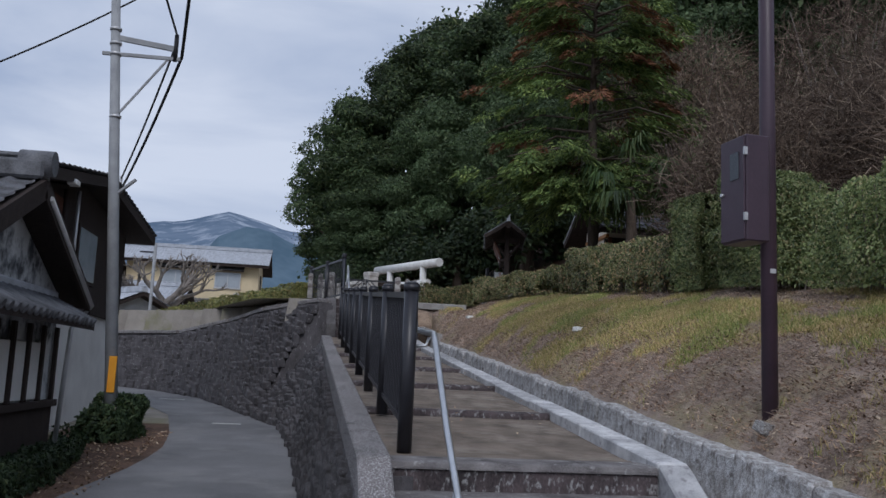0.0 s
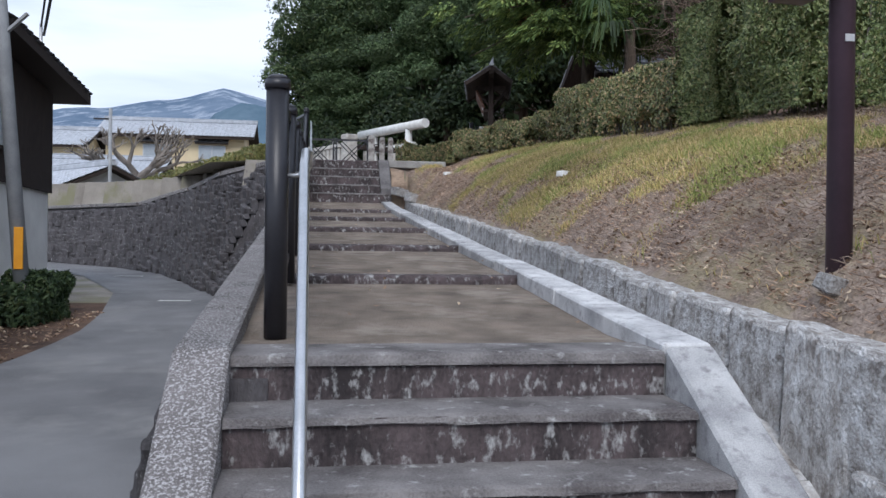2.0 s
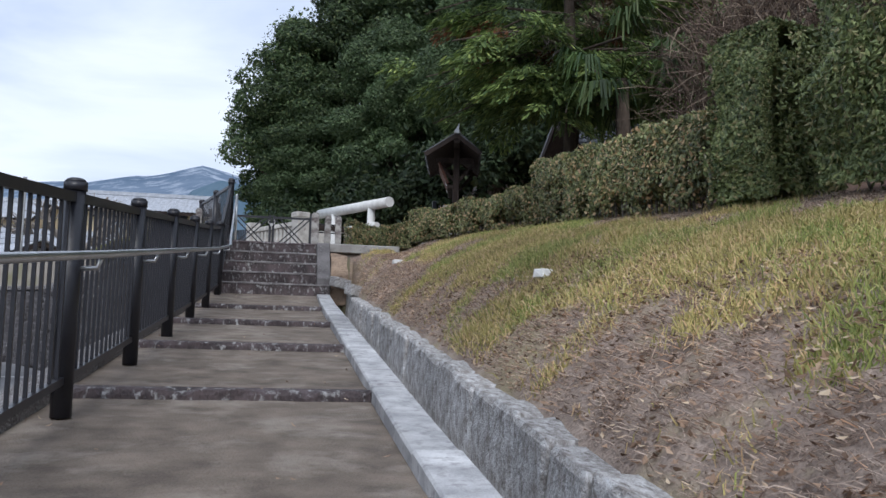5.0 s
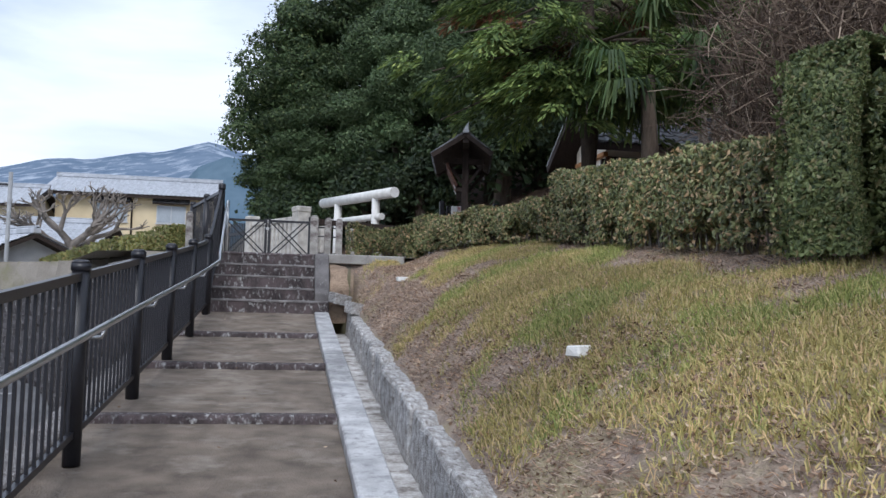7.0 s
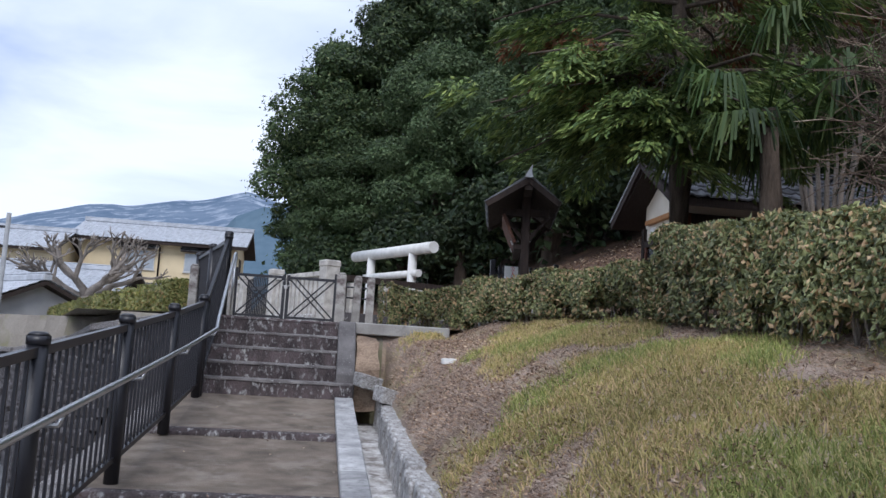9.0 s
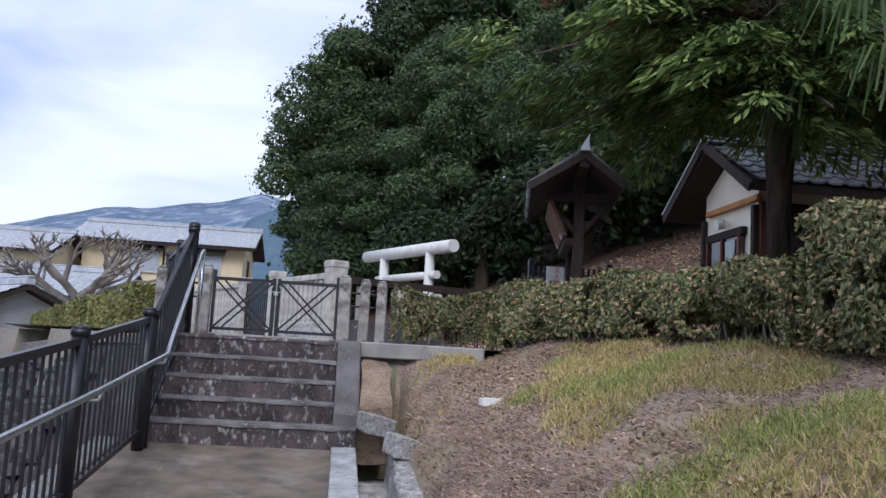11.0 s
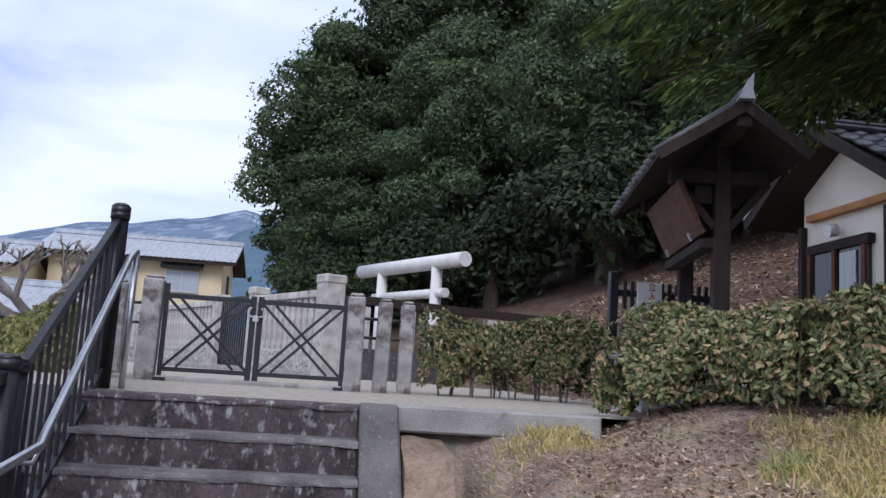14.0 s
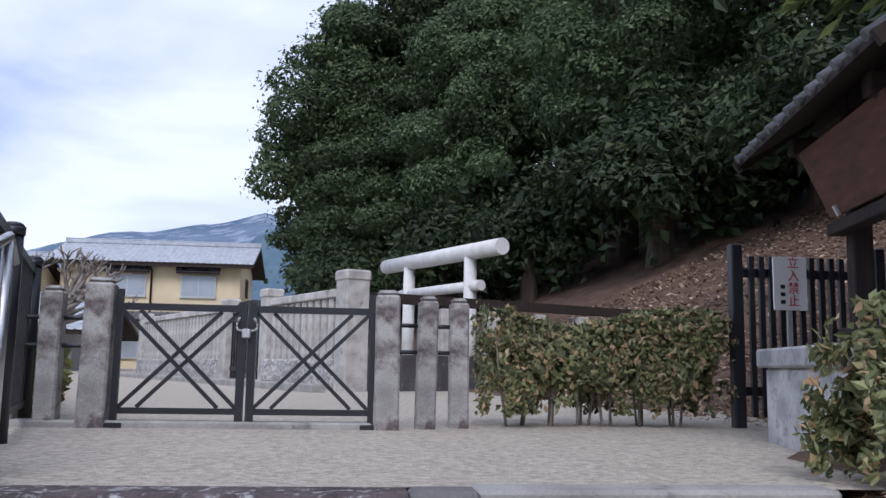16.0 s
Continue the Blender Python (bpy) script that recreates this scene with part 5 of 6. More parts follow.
for s in (-1, 1):
    part("bargeboard", bar(bmesh.new(), (-2.7, 9.27, 3.42), (-2.7, 9.27 + s * 2.34, 2.4), 0.06, 0.2), M["oldwood"], hb)
part("ridge_end", tube(bmesh.new(), [(-2.62, 9.27, 3.68), (-2.95, 9.27, 3.68)], 0.13, 14), M["darktile"], hb, "rounded ridge-end tile")
part("downpipe", tube(bmesh.new(), [(-2.66, 9.4, 3.35), (-2.66, 11.55, 2.4), (-2.85, 11.45, 2.1), (-2.9, 11.4, 0.6)], 0.03, 8), M["alu"], hb)
pr = part("pent_roof", prism(bmesh.new(), [(-3.0, 2.4), (-2.5, 2.15), (-2.5, 2.08), (-3.0, 2.3)], "y", 6.6, 11.1), M["oldwood"], hb)
for k in range(22):
    y = 6.7 + k * 0.2
    part("roof_tile", tube(bmesh.new(), [(-3.0, y, 2.43), (-2.46, y, 2.16)], 0.05, 8), M["darktile"], pr)
part("pent_ridge", cube(-3.02, -2.94, 6.6, 11.1, 2.4, 2.52, 0.02), M["tile"], pr)
part("lower_wall", cube(-3.0, -2.96, 7.2, 11.35, 0.1, 1.22, 0.005), M["oldwood"], hb, "dark boarded dado")
for k in range(9):
    y = 7.0 + k * 0.53
    part("stud", cube(-2.975, -2.93, y - 0.04, y + 0.04, 1.2, 2.1, 0.004), M["oldwood"], hb)
    if k < 8 and k != 7:
        part("panel", cube(-2.985, -2.965, y + 0.06, y + 0.49, 1.27, 1.9, 0.004), M["plaster"], hb)
part("sill_beam", cube(-2.99, -2.9, 7.0, 11.35, 1.17, 1.25, 0.006), M["oldwood"], hb)

# ---- guard house among the trees ----
gd = thing("guard_hut", "small white-walled hut with a dark tiled roof", "hut")
gable_walls(gd, 8.2, 14.0, 23.35, 25.2, 3.3, 5.93, 6.78, M["warmwall"], 0.7)
gable_roof(gd, 7.75, 14.3, 22.65, 25.85, 5.9, 6.78, M["darktile"], crest=0.07)
for s in (-1, 1):
    part("bargeboard", bar(bmesh.new(), (7.72, 24.25, 6.78), (7.72, 24.25 + s * 1.62, 5.8), 0.05, 0.13), M["oldwood"], gd)
part("verge_strip", bar(bmesh.new(), (7.69, 24.25, 6.86), (7.69, 25.88, 5.9), 0.025, 0.04), M["polegrey"], gd, "pale verge strip")
part("tie_beam", cube(8.1, 8.198, 23.2, 25.0, 5.74, 5.83, 0.006), M["orangewood"], gd, "new orange timber beam")
part("corner_post", cube(8.12, 8.2, 23.33, 23.43, 3.3, 5.7, 0.005), M["oldwood"], gd)
part("corner_post", cube(8.12, 8.2, 25.12, 25.22, 3.3, 5.7, 0.005), M["oldwood"], gd)
part("lintel", cube(8.1, 8.2, 23.68, 25.0, 5.3, 5.42, 0.005), M["oldwood"], gd)
dr = part("door", cube(8.14, 8.2, 23.75, 24.95, 3.5, 5.3, 0.005), M["darkpane"], gd, "dark glazed doorway with a pale curtain")
for yy in (23.75, 24.35, 24.9):
    part("door_frame", cube(8.1, 8.139, yy, yy + 0.07, 3.5, 5.3, 0.004), M["redwood"], dr)
part("curtain", cube(8.12, 8.138, 23.95, 24.28, 3.6, 5.25, 0.004), M["curtain"], dr)
part("side_boarding", cube(8.2, 14.0, 23.3, 23.345, 3.3, 5.75, 0.004), M["oldwood"], gd, "dark timber boarding")
for xx in (8.25, 9.1, 10.1, 11.1):
    part("side_post", cube(xx - 0.05, xx + 0.05, 23.26, 23.298, 3.3, 5.75, 0.004), M["redwood"], gd)
for xx in (9.2, 10.2):
    sw = part("side_window", cube(xx, xx + 0.8, 23.27, 23.298, 4.2, 5.1, 0.004), M["darkpane"], gd)
    part("glazing_bar", cube(xx + 0.38, xx + 0.42, 23.255, 23.268, 4.2, 5.1), M["alu"], sw)
part("hut_light", tube(bmesh.new(), [(8.12, 24.35, 5.55), (8.0, 24.35, 5.52)], 0.08, 12), M["sign"], gd)


# ---- far mountains ----
def mountains():
    n = 150
    v, f = [], []
    az0, az1 = -50, 50
    for i in range(n + 1):
        az = az0 + (az1 - az0) * i / n
        e = np.interp(az, [-50, -30, -22, -19.3, -16, -14.2, -12, -8.4, -5.5, -3, 2, 10, 50], [2, 5, 6.8, 7.6, 8.6, 9.1, 9.2, 9.8, 10.4, 9.8, 9, 8, 5])
        e -= np.interp(az, [-30, -14, -9, -5, 0], [0.95, 0.85, 0.75, 0.45, 0.4])
        e += 0.25 * noise.noise((az * 0.35, 0, 0)) + 0.12 * noise.noise((az * 1.3, 4, 0)) + 0.06 * noise.noise((az * 4, 9, 0))
        a = radians(az)
        for j in range(9):
            t = j / 8
            r = 1500 + 1300 * t
            z = math.tan(radians(max(e, 0.2))) * 2800 * t ** 0.8 + 40 * t * noise.noise((az * 0.5, t * 4, 2)) * (1 - t)
            v.append((r * math.sin(a), r * math.cos(a), z - 10))
    for i in range(n):
        for j in range(8):
            f.append((i * 9 + j, (i + 1) * 9 + j, (i + 1) * 9 + j + 1, i * 9 + j + 1))
    # no air haze in the scene: the ridge's blue colour carries it
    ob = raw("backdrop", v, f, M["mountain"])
    for p in ob.data.polygons:
        p.use_smooth = True
    tagged(ob, "far mountain ridge dusted with snow, haze put into its blue", "mountain", kind="structure")
    v2, f2 = [], []
    for i in range(61):
        az = -45 + 50 * i / 60
        e = np.interp(az, [-45, -24, -19, -16, -9, -6, -4, 5], [5, 6.2, 5.6, 4.0, 4.5, 8.2, 9.3, 6]) + 0.2 * noise.noise((az * 0.6, 3, 1)) + 0.08 * noise.noise((az * 3, 3, 1))
        a = radians(az)
        for j in range(4):
            t = j / 3
            v2.append(((1000 + 350 * t) * math.sin(a), (1000 + 350 * t) * math.cos(a), math.tan(radians(e)) * 1350 * t - 5))
    for i in range(60):
        for j in range(3):
            f2.append((i * 4 + j, (i + 1) * 4 + j, (i + 1) * 4 + j + 1, i * 4 + j + 1))
    tagged(raw("foothill", v2, f2, M["foothill"]), "dark wooded foothill, distance haze put into its blue", "hill", kind="structure")


mountains()


# ---- hedges ----
def hedge(label, line, half, h0, leaf, n, size=(0.075, 0.045), zf=land_z, twigs=True, seed=1, wob=0.07, sink=0.0, name="hedge", gaps=0.0):
    """A clipped hedge along a line of (x, y, height): leaves over an uneven body, and stems below."""
    rng = np.random.default_rng(seed)
    t = thing(name, label, "hedge")
    pts = np.array(line, float)
    seg = np.hypot(*np.diff(pts[:, :2], axis=0).T)
    cum = np.r_[0, np.cumsum(seg)]
    s = rng.uniform(-0.1, cum[-1] + 0.1, n)
    sc = np.clip(s, 0, cum[-1])
    x, y, h = (np.interp(sc, cum, pts[:, k]) for k in range(3))
    k = np.clip(np.searchsorted(cum, sc) - 1, 0, len(seg) - 1)
    d = np.diff(pts[:, :2], axis=0)[k] / seg[k][:, None]
    nx, ny = d[:, 1], -d[:, 0]
    u = rng.uniform(0, 1, n)
    per = rng.choice(5, n, p=[0.33, 0.33, 0.24, 0.05, 0.05])
    side = np.where(per == 0, 1.0, np.where(per == 1, -1.0, rng.uniform(-1, 1, n)))
    up = np.where(per == 2, 1.0, u)
    end = np.where(per == 3, -0.12, np.where(per == 4, 0.12, 0))
    s_end = np.where(per == 3, 0, np.where(per == 4, cum[-1], sc))
    x = np.where(per >= 3, np.interp(s_end, cum, pts[:, 0]), x)
    y = np.where(per >= 3, np.interp(s_end, cum, pts[:, 1]), y)
    nse = np.array([noise.noise((a * 2.2, b * 2.2, c * 2.5)) for a, b, c in zip(x, y, up * h)])
    rad = half * (1 + wob * 3 * nse) * (1 - 0.25 * np.clip(up - 0.75, 0, 1) * 4 * 0.35) * (0.86 + 0.14 * np.minimum(up * 4, 1))
    inset = 1 - 0.22 * rng.random(n) ** 2
    px = x + nx * side * rad * inset + d[:, 0] * end
    py = y + ny * side * rad * inset + d[:, 1] * end
    gz = np.array([zf(a, b) for a, b in zip(x, y)])
    pz = gz - sink + h0 + (h - h0) * np.where(per == 2, 1 + wob * 2 * nse, up * (1 + wob * nse)) * np.where(per == 2, inset * 0.1 + 0.9, 1)
    nrm = np.stack([nx * side * (per < 2) + d[:, 0] * np.sign(end), ny * side * (per < 2) + d[:, 1] * np.sign(end), np.where(per == 2, 1.0, 0.15)], 1)
    q = np.stack([px, py, pz], 1)
    if gaps:
        low = np.clip(1.2 - up * 2.2, 0, 1)
        hole = np.array([noise.noise((a * 3.1, b * 3.1, c * 3.6)) + 0.6 * noise.noise((a * 9, b * 9, c * 9)) for a, b, c in q])
        keep = hole + rng.normal(0, 0.12, n) < 0.55 - gaps * (0.45 + low * 0.7)
        q, nrm = q[keep] + rng.normal(0, 0.012, (keep.sum(), 3)), nrm[keep]
    v, f = leaves(q, nrm, size[0], size[1], rng, 0.55)
    raw("foliage", v, f, leaf, t)
    m = int(n // 3 * (1 - 0.65 * gaps))
    v, f = leaves(np.stack([x[:m] + nx[:m] * rng.uniform(-0.6, 0.6, m) * half, y[:m] + ny[:m] * rng.uniform(-0.6, 0.6, m) * half, gz[:m] - sink + h0 + (h[:m] - h0) * rng.uniform(0.05 + 0.3 * gaps, 0.85, m)], 1), rng.normal(0, 1, (m, 3)), size[0] * 1.3, size[1] * 1.4, rng, 1.5)
    raw("inner_foliage", v, f, leaf, t)
    if twigs:
        bm = bmesh.new()
        r = random.Random(seed)
        for q in np.arange(0.1, cum[-1], 0.22):
            a, b = np.interp(q, cum, pts[:, 0]), np.interp(q, cum, pts[:, 1])
            g, hh = zf(a, b) - sink, np.interp(q, cum, pts[:, 2])
            for _ in range(3):
                o = Vector((r.uniform(-1, 1) * half * 0.8, r.uniform(-1, 1) * half * 0.8, 0))
                tube(bm, [Vector((a, b, g - 0.05)) + o * 0.35, Vector((a, b, g + hh * 0.5)) + o * 0.8, Vector((a, b, g + hh * 0.92)) + o], 0.011, 5, 0.004, False)
        part("stem_cluster", bm, M["palebark"], t)["kind"] = "stuff"
    return t


land_flat = lambda x, y: LANDING
hedge("sparse leafy hedge in front of the precinct fence", [(2.95, 22.2, 0.68), (3.7, 22.3, 0.7), (4.35, 22.3, 0.76)], 0.22, 0.1, M["leaf_hedge"], 13000, (0.06, 0.033), land_flat, seed=2, wob=0.14, gaps=0.65)
hedge("clipped evergreen hedge with yellowing leaves beside the landing", [(3.82, 19.48, 0.6), (4.1, 19.2, 0.54), (4.45, 18.4, 0.5), (4.85, 17.2, 0.48), (4.98, 16.1, 0.5)], 0.25, 0.03, M["leaf_hedge"], 42000, (0.05, 0.028), seed=3, wob=0.15, gaps=0.6)
hedge("clipped dull-green hedge along the top of the bank", [(5.02, 15.85, 0.8), (5.05, 13.5, 0.78), (5.1, 11.3, 0.78)], 0.26, 0.03, M["leaf_hedge"], 40000, (0.054, 0.03), seed=4, wob=0.07, gaps=0.4)
hedge("tall rounded clipped evergreen bush", [(5.0, 10.85, 1.2), (5.15, 10.45, 1.24)], 0.4, 0.03, M["leaf_box"], 26000, (0.045, 0.028), seed=5, wob=0.07, name="clipped_bush")
hedge("broad untrimmed evergreen bush", [(5.25, 9.75, 1.3), (5.3, 8.9, 1.3)], 0.48, 0.03, M["leaf_box"], 20000, (0.05, 0.024), seed=6, wob=0.16, name="bush")
hedge("rounded evergreen bush on the bank", [(5.15, 7.7, 0.95), (5.15, 6.4, 1.05), (5.2, 5.0, 1.0)], 0.48, 0.03, M["leaf_box"], 24000, (0.042, 0.026), seed=7, wob=0.14, name="bush")
lane_line = [(-0.12, 22.3, 0.58), (-2.2, 27.6, 0.6), (-5.2, 35.0, 0.6), (-8.4, 43.0, 0.55)]
hedge("long yellow-green hedge above the retaining wall", lane_line, 0.32, 0.0, M["leaf_lane"], 18000, (0.09, 0.055), lambda x, y: LANDING - 0.009 * (y - 22), False, seed=9)
hedge("dark low shrubs at the foot of the storehouse", [(-2.7, 7.8, 0.42), (-2.7, 10.0, 0.32), (-2.85, 11.8, 0.24)], 0.22, 0.02, M["leaf_shade"], 5000, (0.07, 0.04), seed=10, wob=0.2, name="shrub")
hedge("dark glossy shrub behind the utility pole", [(-2.85, 13.4, 0.55), (-2.6, 14.3, 0.62), (-2.75, 15.0, 0.6)], 0.28, 0.02, M["leaf_shade"], 5000, (0.09, 0.05), seed=11, wob=0.25, name="shrub")


# ---- trees ----
def crown_blobs(rng, rx, ry, z0, z1, n, r0, r1, point=1.0):
    out = []
    for _ in range(n):
        t = rng.random() ** 0.8
        a = rng.uniform(0, 2 * math.pi)
        w = (math.sin(math.pi * min(0.15 + 0.85 * t ** point, 1))) ** 0.6
        q = rng.uniform(0.55, 1.0) * w
        r = rng.uniform(r0, r1)
        out.append((rx * q * math.cos(a), ry * q * math.sin(a), z0 + (z1 - z0) * t, r, r, r * rng.uniform(0.42, 0.7)))
    return out


def tree_mesh(seed, rx, ry, z0, z1, n_blob, r0, r1, leaf, n, size, point=1.0):
    """Crown and trunk data of one kind of tree, to be shared."""
    rng = np.random.default_rng(seed)
    blobs = crown_blobs(rng, rx, ry, z0, z1, n_blob, r0, r1, point)
    p, nn = blob_points(blobs, n, rng, 0.22)
    nn[:, 2] += 0.55
    v, f = leaves(p, nn, size[0], size[1], rng, 0.5)
    core = np.array([b[:3] for b in blobs])[rng.choice(len(blobs), n // 5)] * [0.72, 0.72, 1] + rng.normal(0, 0.4, (n // 5, 3))
    v2, f2 = leaves(core, rng.normal(0, 1, core.shape), size[0] * 1.6, size[1] * 1.7, rng, 1.0)
    me = bpy.data.meshes.new("crown")
    me.from_pydata(np.concatenate([v, v2]).tolist(), [], np.concatenate([f, f2 + len(v)]).tolist())
    me.materials.append(leaf)
    bm = bmesh.new()
    r = random.Random(seed)
    bend = Vector((r.uniform(-0.4, 0.4), r.uniform(-0.4, 0.4), 0))
    top = z0 + (z1 - z0) * 0.75
    tube(bm, [Vector((0, 0, -0.6)), Vector((0, 0, top * 0.3)) + bend * 0.4, Vector((0, 0, top * 0.65)) + bend, Vector((0, 0, top)) + bend * 0.6], 0.26, 9, 0.07, False)
    for b in blobs[::3]:
        s = Vector((0, 0, max(1.2, b[2] * r.uniform(0.45, 0.75)))) + bend * 0.5
        e = Vector(b[:3])
        tube(bm, [s, s.lerp(e, 0.5) + Vector((0, 0, 0.25)), e], 0.075, 6, 0.02, False)
    return me, mesh_of(bm, "trunk", M["bark"])


def plant(meshes, x, y, z, label, s=1.0, rz=0.0, category="tree", name="tree", group="", sz=None):
    t = thing(name, label, category, group, (x, y, z), rz)
    t.scale = (s, s, sz or s)
    for n, me in zip(("crown", "trunk"), meshes):
        ob = new(n, me)
        ob.parent = t
    return t


OAK = [tree_mesh(21 + k, 3.3, 3.1, 2.4, 12.5, 95, 0.5, 1.25, M["leaf_oak"], 52000, (0.19, 0.1), 1.1) for k in range(3)]
CAM = [tree_mesh(31 + k, 2.9, 2.9, 1.9, 9.5, 80, 0.45, 1.1, M["leaf_camellia"], 48000, (0.15, 0.08), 1.0) for k in range(2)]
oak_label = "tall dense dark evergreen oak on the wooded hill"
cam_label = "broad glossy-leaved evergreen tree at the edge of the wood"
for i, (x, y, s, sz) in enumerate(((2.1, 47.0, 0.95, 0.95), (5.3, 48.5, 1.08, 1.14), (9.2, 47.0, 1.15, 1.15), (13.5, 44.0, 1.3, 1.35), (18.5, 40.0, 1.3, 1.5), (23.0, 34.0, 1.3, 1.45), (26.0, 27.0, 1.3, 1.4), (2.4, 52.0, 0.8, 0.85), (8.0, 54.0, 1.3, 1.35), (14.5, 51.0, 1.4, 1.8), (28.0, 19.0, 1.3, 1.3), (22.0, 44.0, 1.4, 1.8))):
    plant(OAK[i % 3], x, y, land_z(x, min(y, 49.9)) - 0.3, oak_label, s, 67 * i, group="wood", sz=sz)
for i, (x, y, s, sz) in enumerate(((6.2, 42.5, 0.95, 1.0), (9.2, 38.5, 1.05, 1.1), (12.2, 34.5, 1.1, 1.2), (15.0, 30.0, 1.1, 1.25), (18.0, 25.5, 1.15, 1.3), (3.0, 45.0, 0.8, 0.75))):
    plant(CAM[i % 2], x, y, land_z(x, y) - 0.3, cam_label, s, 50 * i + 20, group="edge of the wood", sz=sz)

SHR = tree_mesh(41, 1.5, 1.5, 0.3, 2.2, 16, 0.45, 0.8, M["leaf_shade"], 7000, (0.16, 0.09))
for i, (x, y, s) in enumerate(((6.6, 38.5, 1.1), (9.0, 35.8, 1.5), (12.0, 32.0, 1.5), (13.5, 27.5, 1.2), (10.8, 37.0, 1.4), (14.5, 33.0, 1.5), (17.0, 27.5, 1.6), (5.0, 41.0, 1.3), (2.2, 44.0, 1.3), (16.0, 22.5, 1.5))):
    plant(SHR, x, y, land_z(x, y) - 0.1, "dark evergreen undergrowth on the wooded slope", s, 40 * i, "shrub", "shrub", "undergrowth")


# the near cedar, with drooping sprays
def cedar():
    rng = np.random.default_rng(77)
    t = thing("cedar", "tall cedar with drooping light-green sprays and dead twigs", "tree", at=(6.45, 19.45, land_z(6.45, 19.45)))
    bm = bmesh.new()
    tube(bm, [(0, 0, -0.5), (0.03, 0, 1.5), (-0.03, 0.05, 4.0), (0, 0, 8.2)], 0.2, 12, 0.05, False)
    part("trunk", bm, M["bark"], t)
    live, dry = [], []
    br = bmesh.new()
    for k in range(96):
        z = rng.uniform(1.9, 7.6) if k > 24 else rng.uniform(1.75, 3.0)
        a = rng.uniform(0, 2 * math.pi) if k > 24 else rng.uniform(2.0, 4.9)
        L = rng.uniform(1.1, 2.7) * (1 if z < 5 else 0.75)
        e = Vector((L * math.cos(a), L * math.sin(a), z - 0.22 * L + rng.uniform(-0.1, 0.4)))
        s = Vector((0, 0, z))
        tube(br, [s, s.lerp(e, 0.5) + Vector((0, 0, 0.28)), e], 0.035, 5, 0.01, False)
        for _ in range(6):
            c = s.lerp(e, rng.uniform(0.35, 1.0)) + Vector(rng.normal(0, 0.16, 3).tolist()) + Vector((0, 0, 0.12))
            (dry if z > 3.4 and rng.random() < 0.2 else live).append((np.array(c), a + rng.normal(0, 0.55)))
    for sprays, name, leaf, label in ((live, "foliage", "leaf_cedar", ""), (dry, "dry_foliage", "leaf_dead", "dry red-brown sprays")):
        v, f = [], []
        for c, a in sprays:
            m = 130
            u, w = rng.random(m) ** 0.7, rng.uniform(-1, 1, m)
            out, sd = np.array([math.cos(a), math.sin(a), 0]), np.array([-math.sin(a), math.cos(a), 0])
            size = rng.uniform(0.4, 0.75)
            p = c + np.outer(u * size, out) + np.outer(w * size * 0.55 * (1 - 0.55 * u), sd)
            p[:, 2] += -0.34 * size * u ** 2 - 0.12 * np.abs(w) + rng.normal(0, 0.03, m)
            d = np.outer(np.ones(m), out) + np.outer(w * 0.9, sd) + rng.normal(0, 0.25, (m, 3))
            d[:, 2] -= 0.35 + 0.5 * u
            d /= np.linalg.norm(d, axis=1)[:, None]
            side = np.cross(d, rng.normal(0, 0.35, (m, 3)) + [0, 0, 1.0])
            side /= np.linalg.norm(side, axis=1)[:, None]
            ln, wd = rng.uniform(0.09, 0.19, m)[:, None], rng.uniform(0.012, 0.024, m)[:, None]
            i = len(v) * 4 * m + np.arange(m)[:, None] * 4
            v.append(np.stack([p, p + d * ln * 0.5 + side * wd, p + d * ln, p + d * ln * 0.5 - side * wd], 1).reshape(-1, 3))
            f.append(i + [0, 1, 2, 3])
        raw(name, np.concatenate(v), np.concatenate(f), M[leaf], t, label)
    part("branch_system", br, M["bark"], t)["kind"] = "stuff"
    dead = bmesh.new()
    r = random.Random(4)
    for z, a, L in ((2.35, 3.6, 1.4), (2.7, 3.9, 1.5), (2.3, 4.2, 1.1)):
        s = Vector((0, 0, z))
        e = s + Vector((L * math.cos(a), L * math.sin(a), 0.35))
        tube(dead, [s, s.lerp(e, 0.4) + Vector((0, 0, -0.18)), s.lerp(e, 0.75) + Vector((0, 0, 0.05)), e], 0.03, 6, 0.012, False)
        for _ in range(9):
            q = s.lerp(e, r.uniform(0.55, 1.0))
            tube(dead, [q, q + Vector((r.uniform(-0.3, 0.1), r.uniform(-0.3, 0.1), r.uniform(-0.1, 0.15))), q + Vector((r.uniform(-0.5, 0), r.uniform(-0.4, 0.1), r.uniform(-0.45, -0.1)))], 0.008, 4, 0.003, False)
    part("dead_limb", dead, M["palebark"], t, "bare pale dead branches")
    c = np.concatenate([rng.normal(0, 0.12, (240, 3)) + o for o in ((-1.55, -0.75, 2.75), (-1.5, -0.7, 2.35), (-0.6, -0.6, 2.6))])
    v, f = leaves(c, np.tile([0, 0, 1.0], (len(c), 1)), 0.1, 0.03, rng, 0.8)
    raw("dead_needles", v, f, M["leaf_dead"], t, "clumps of dead orange needles")


cedar()


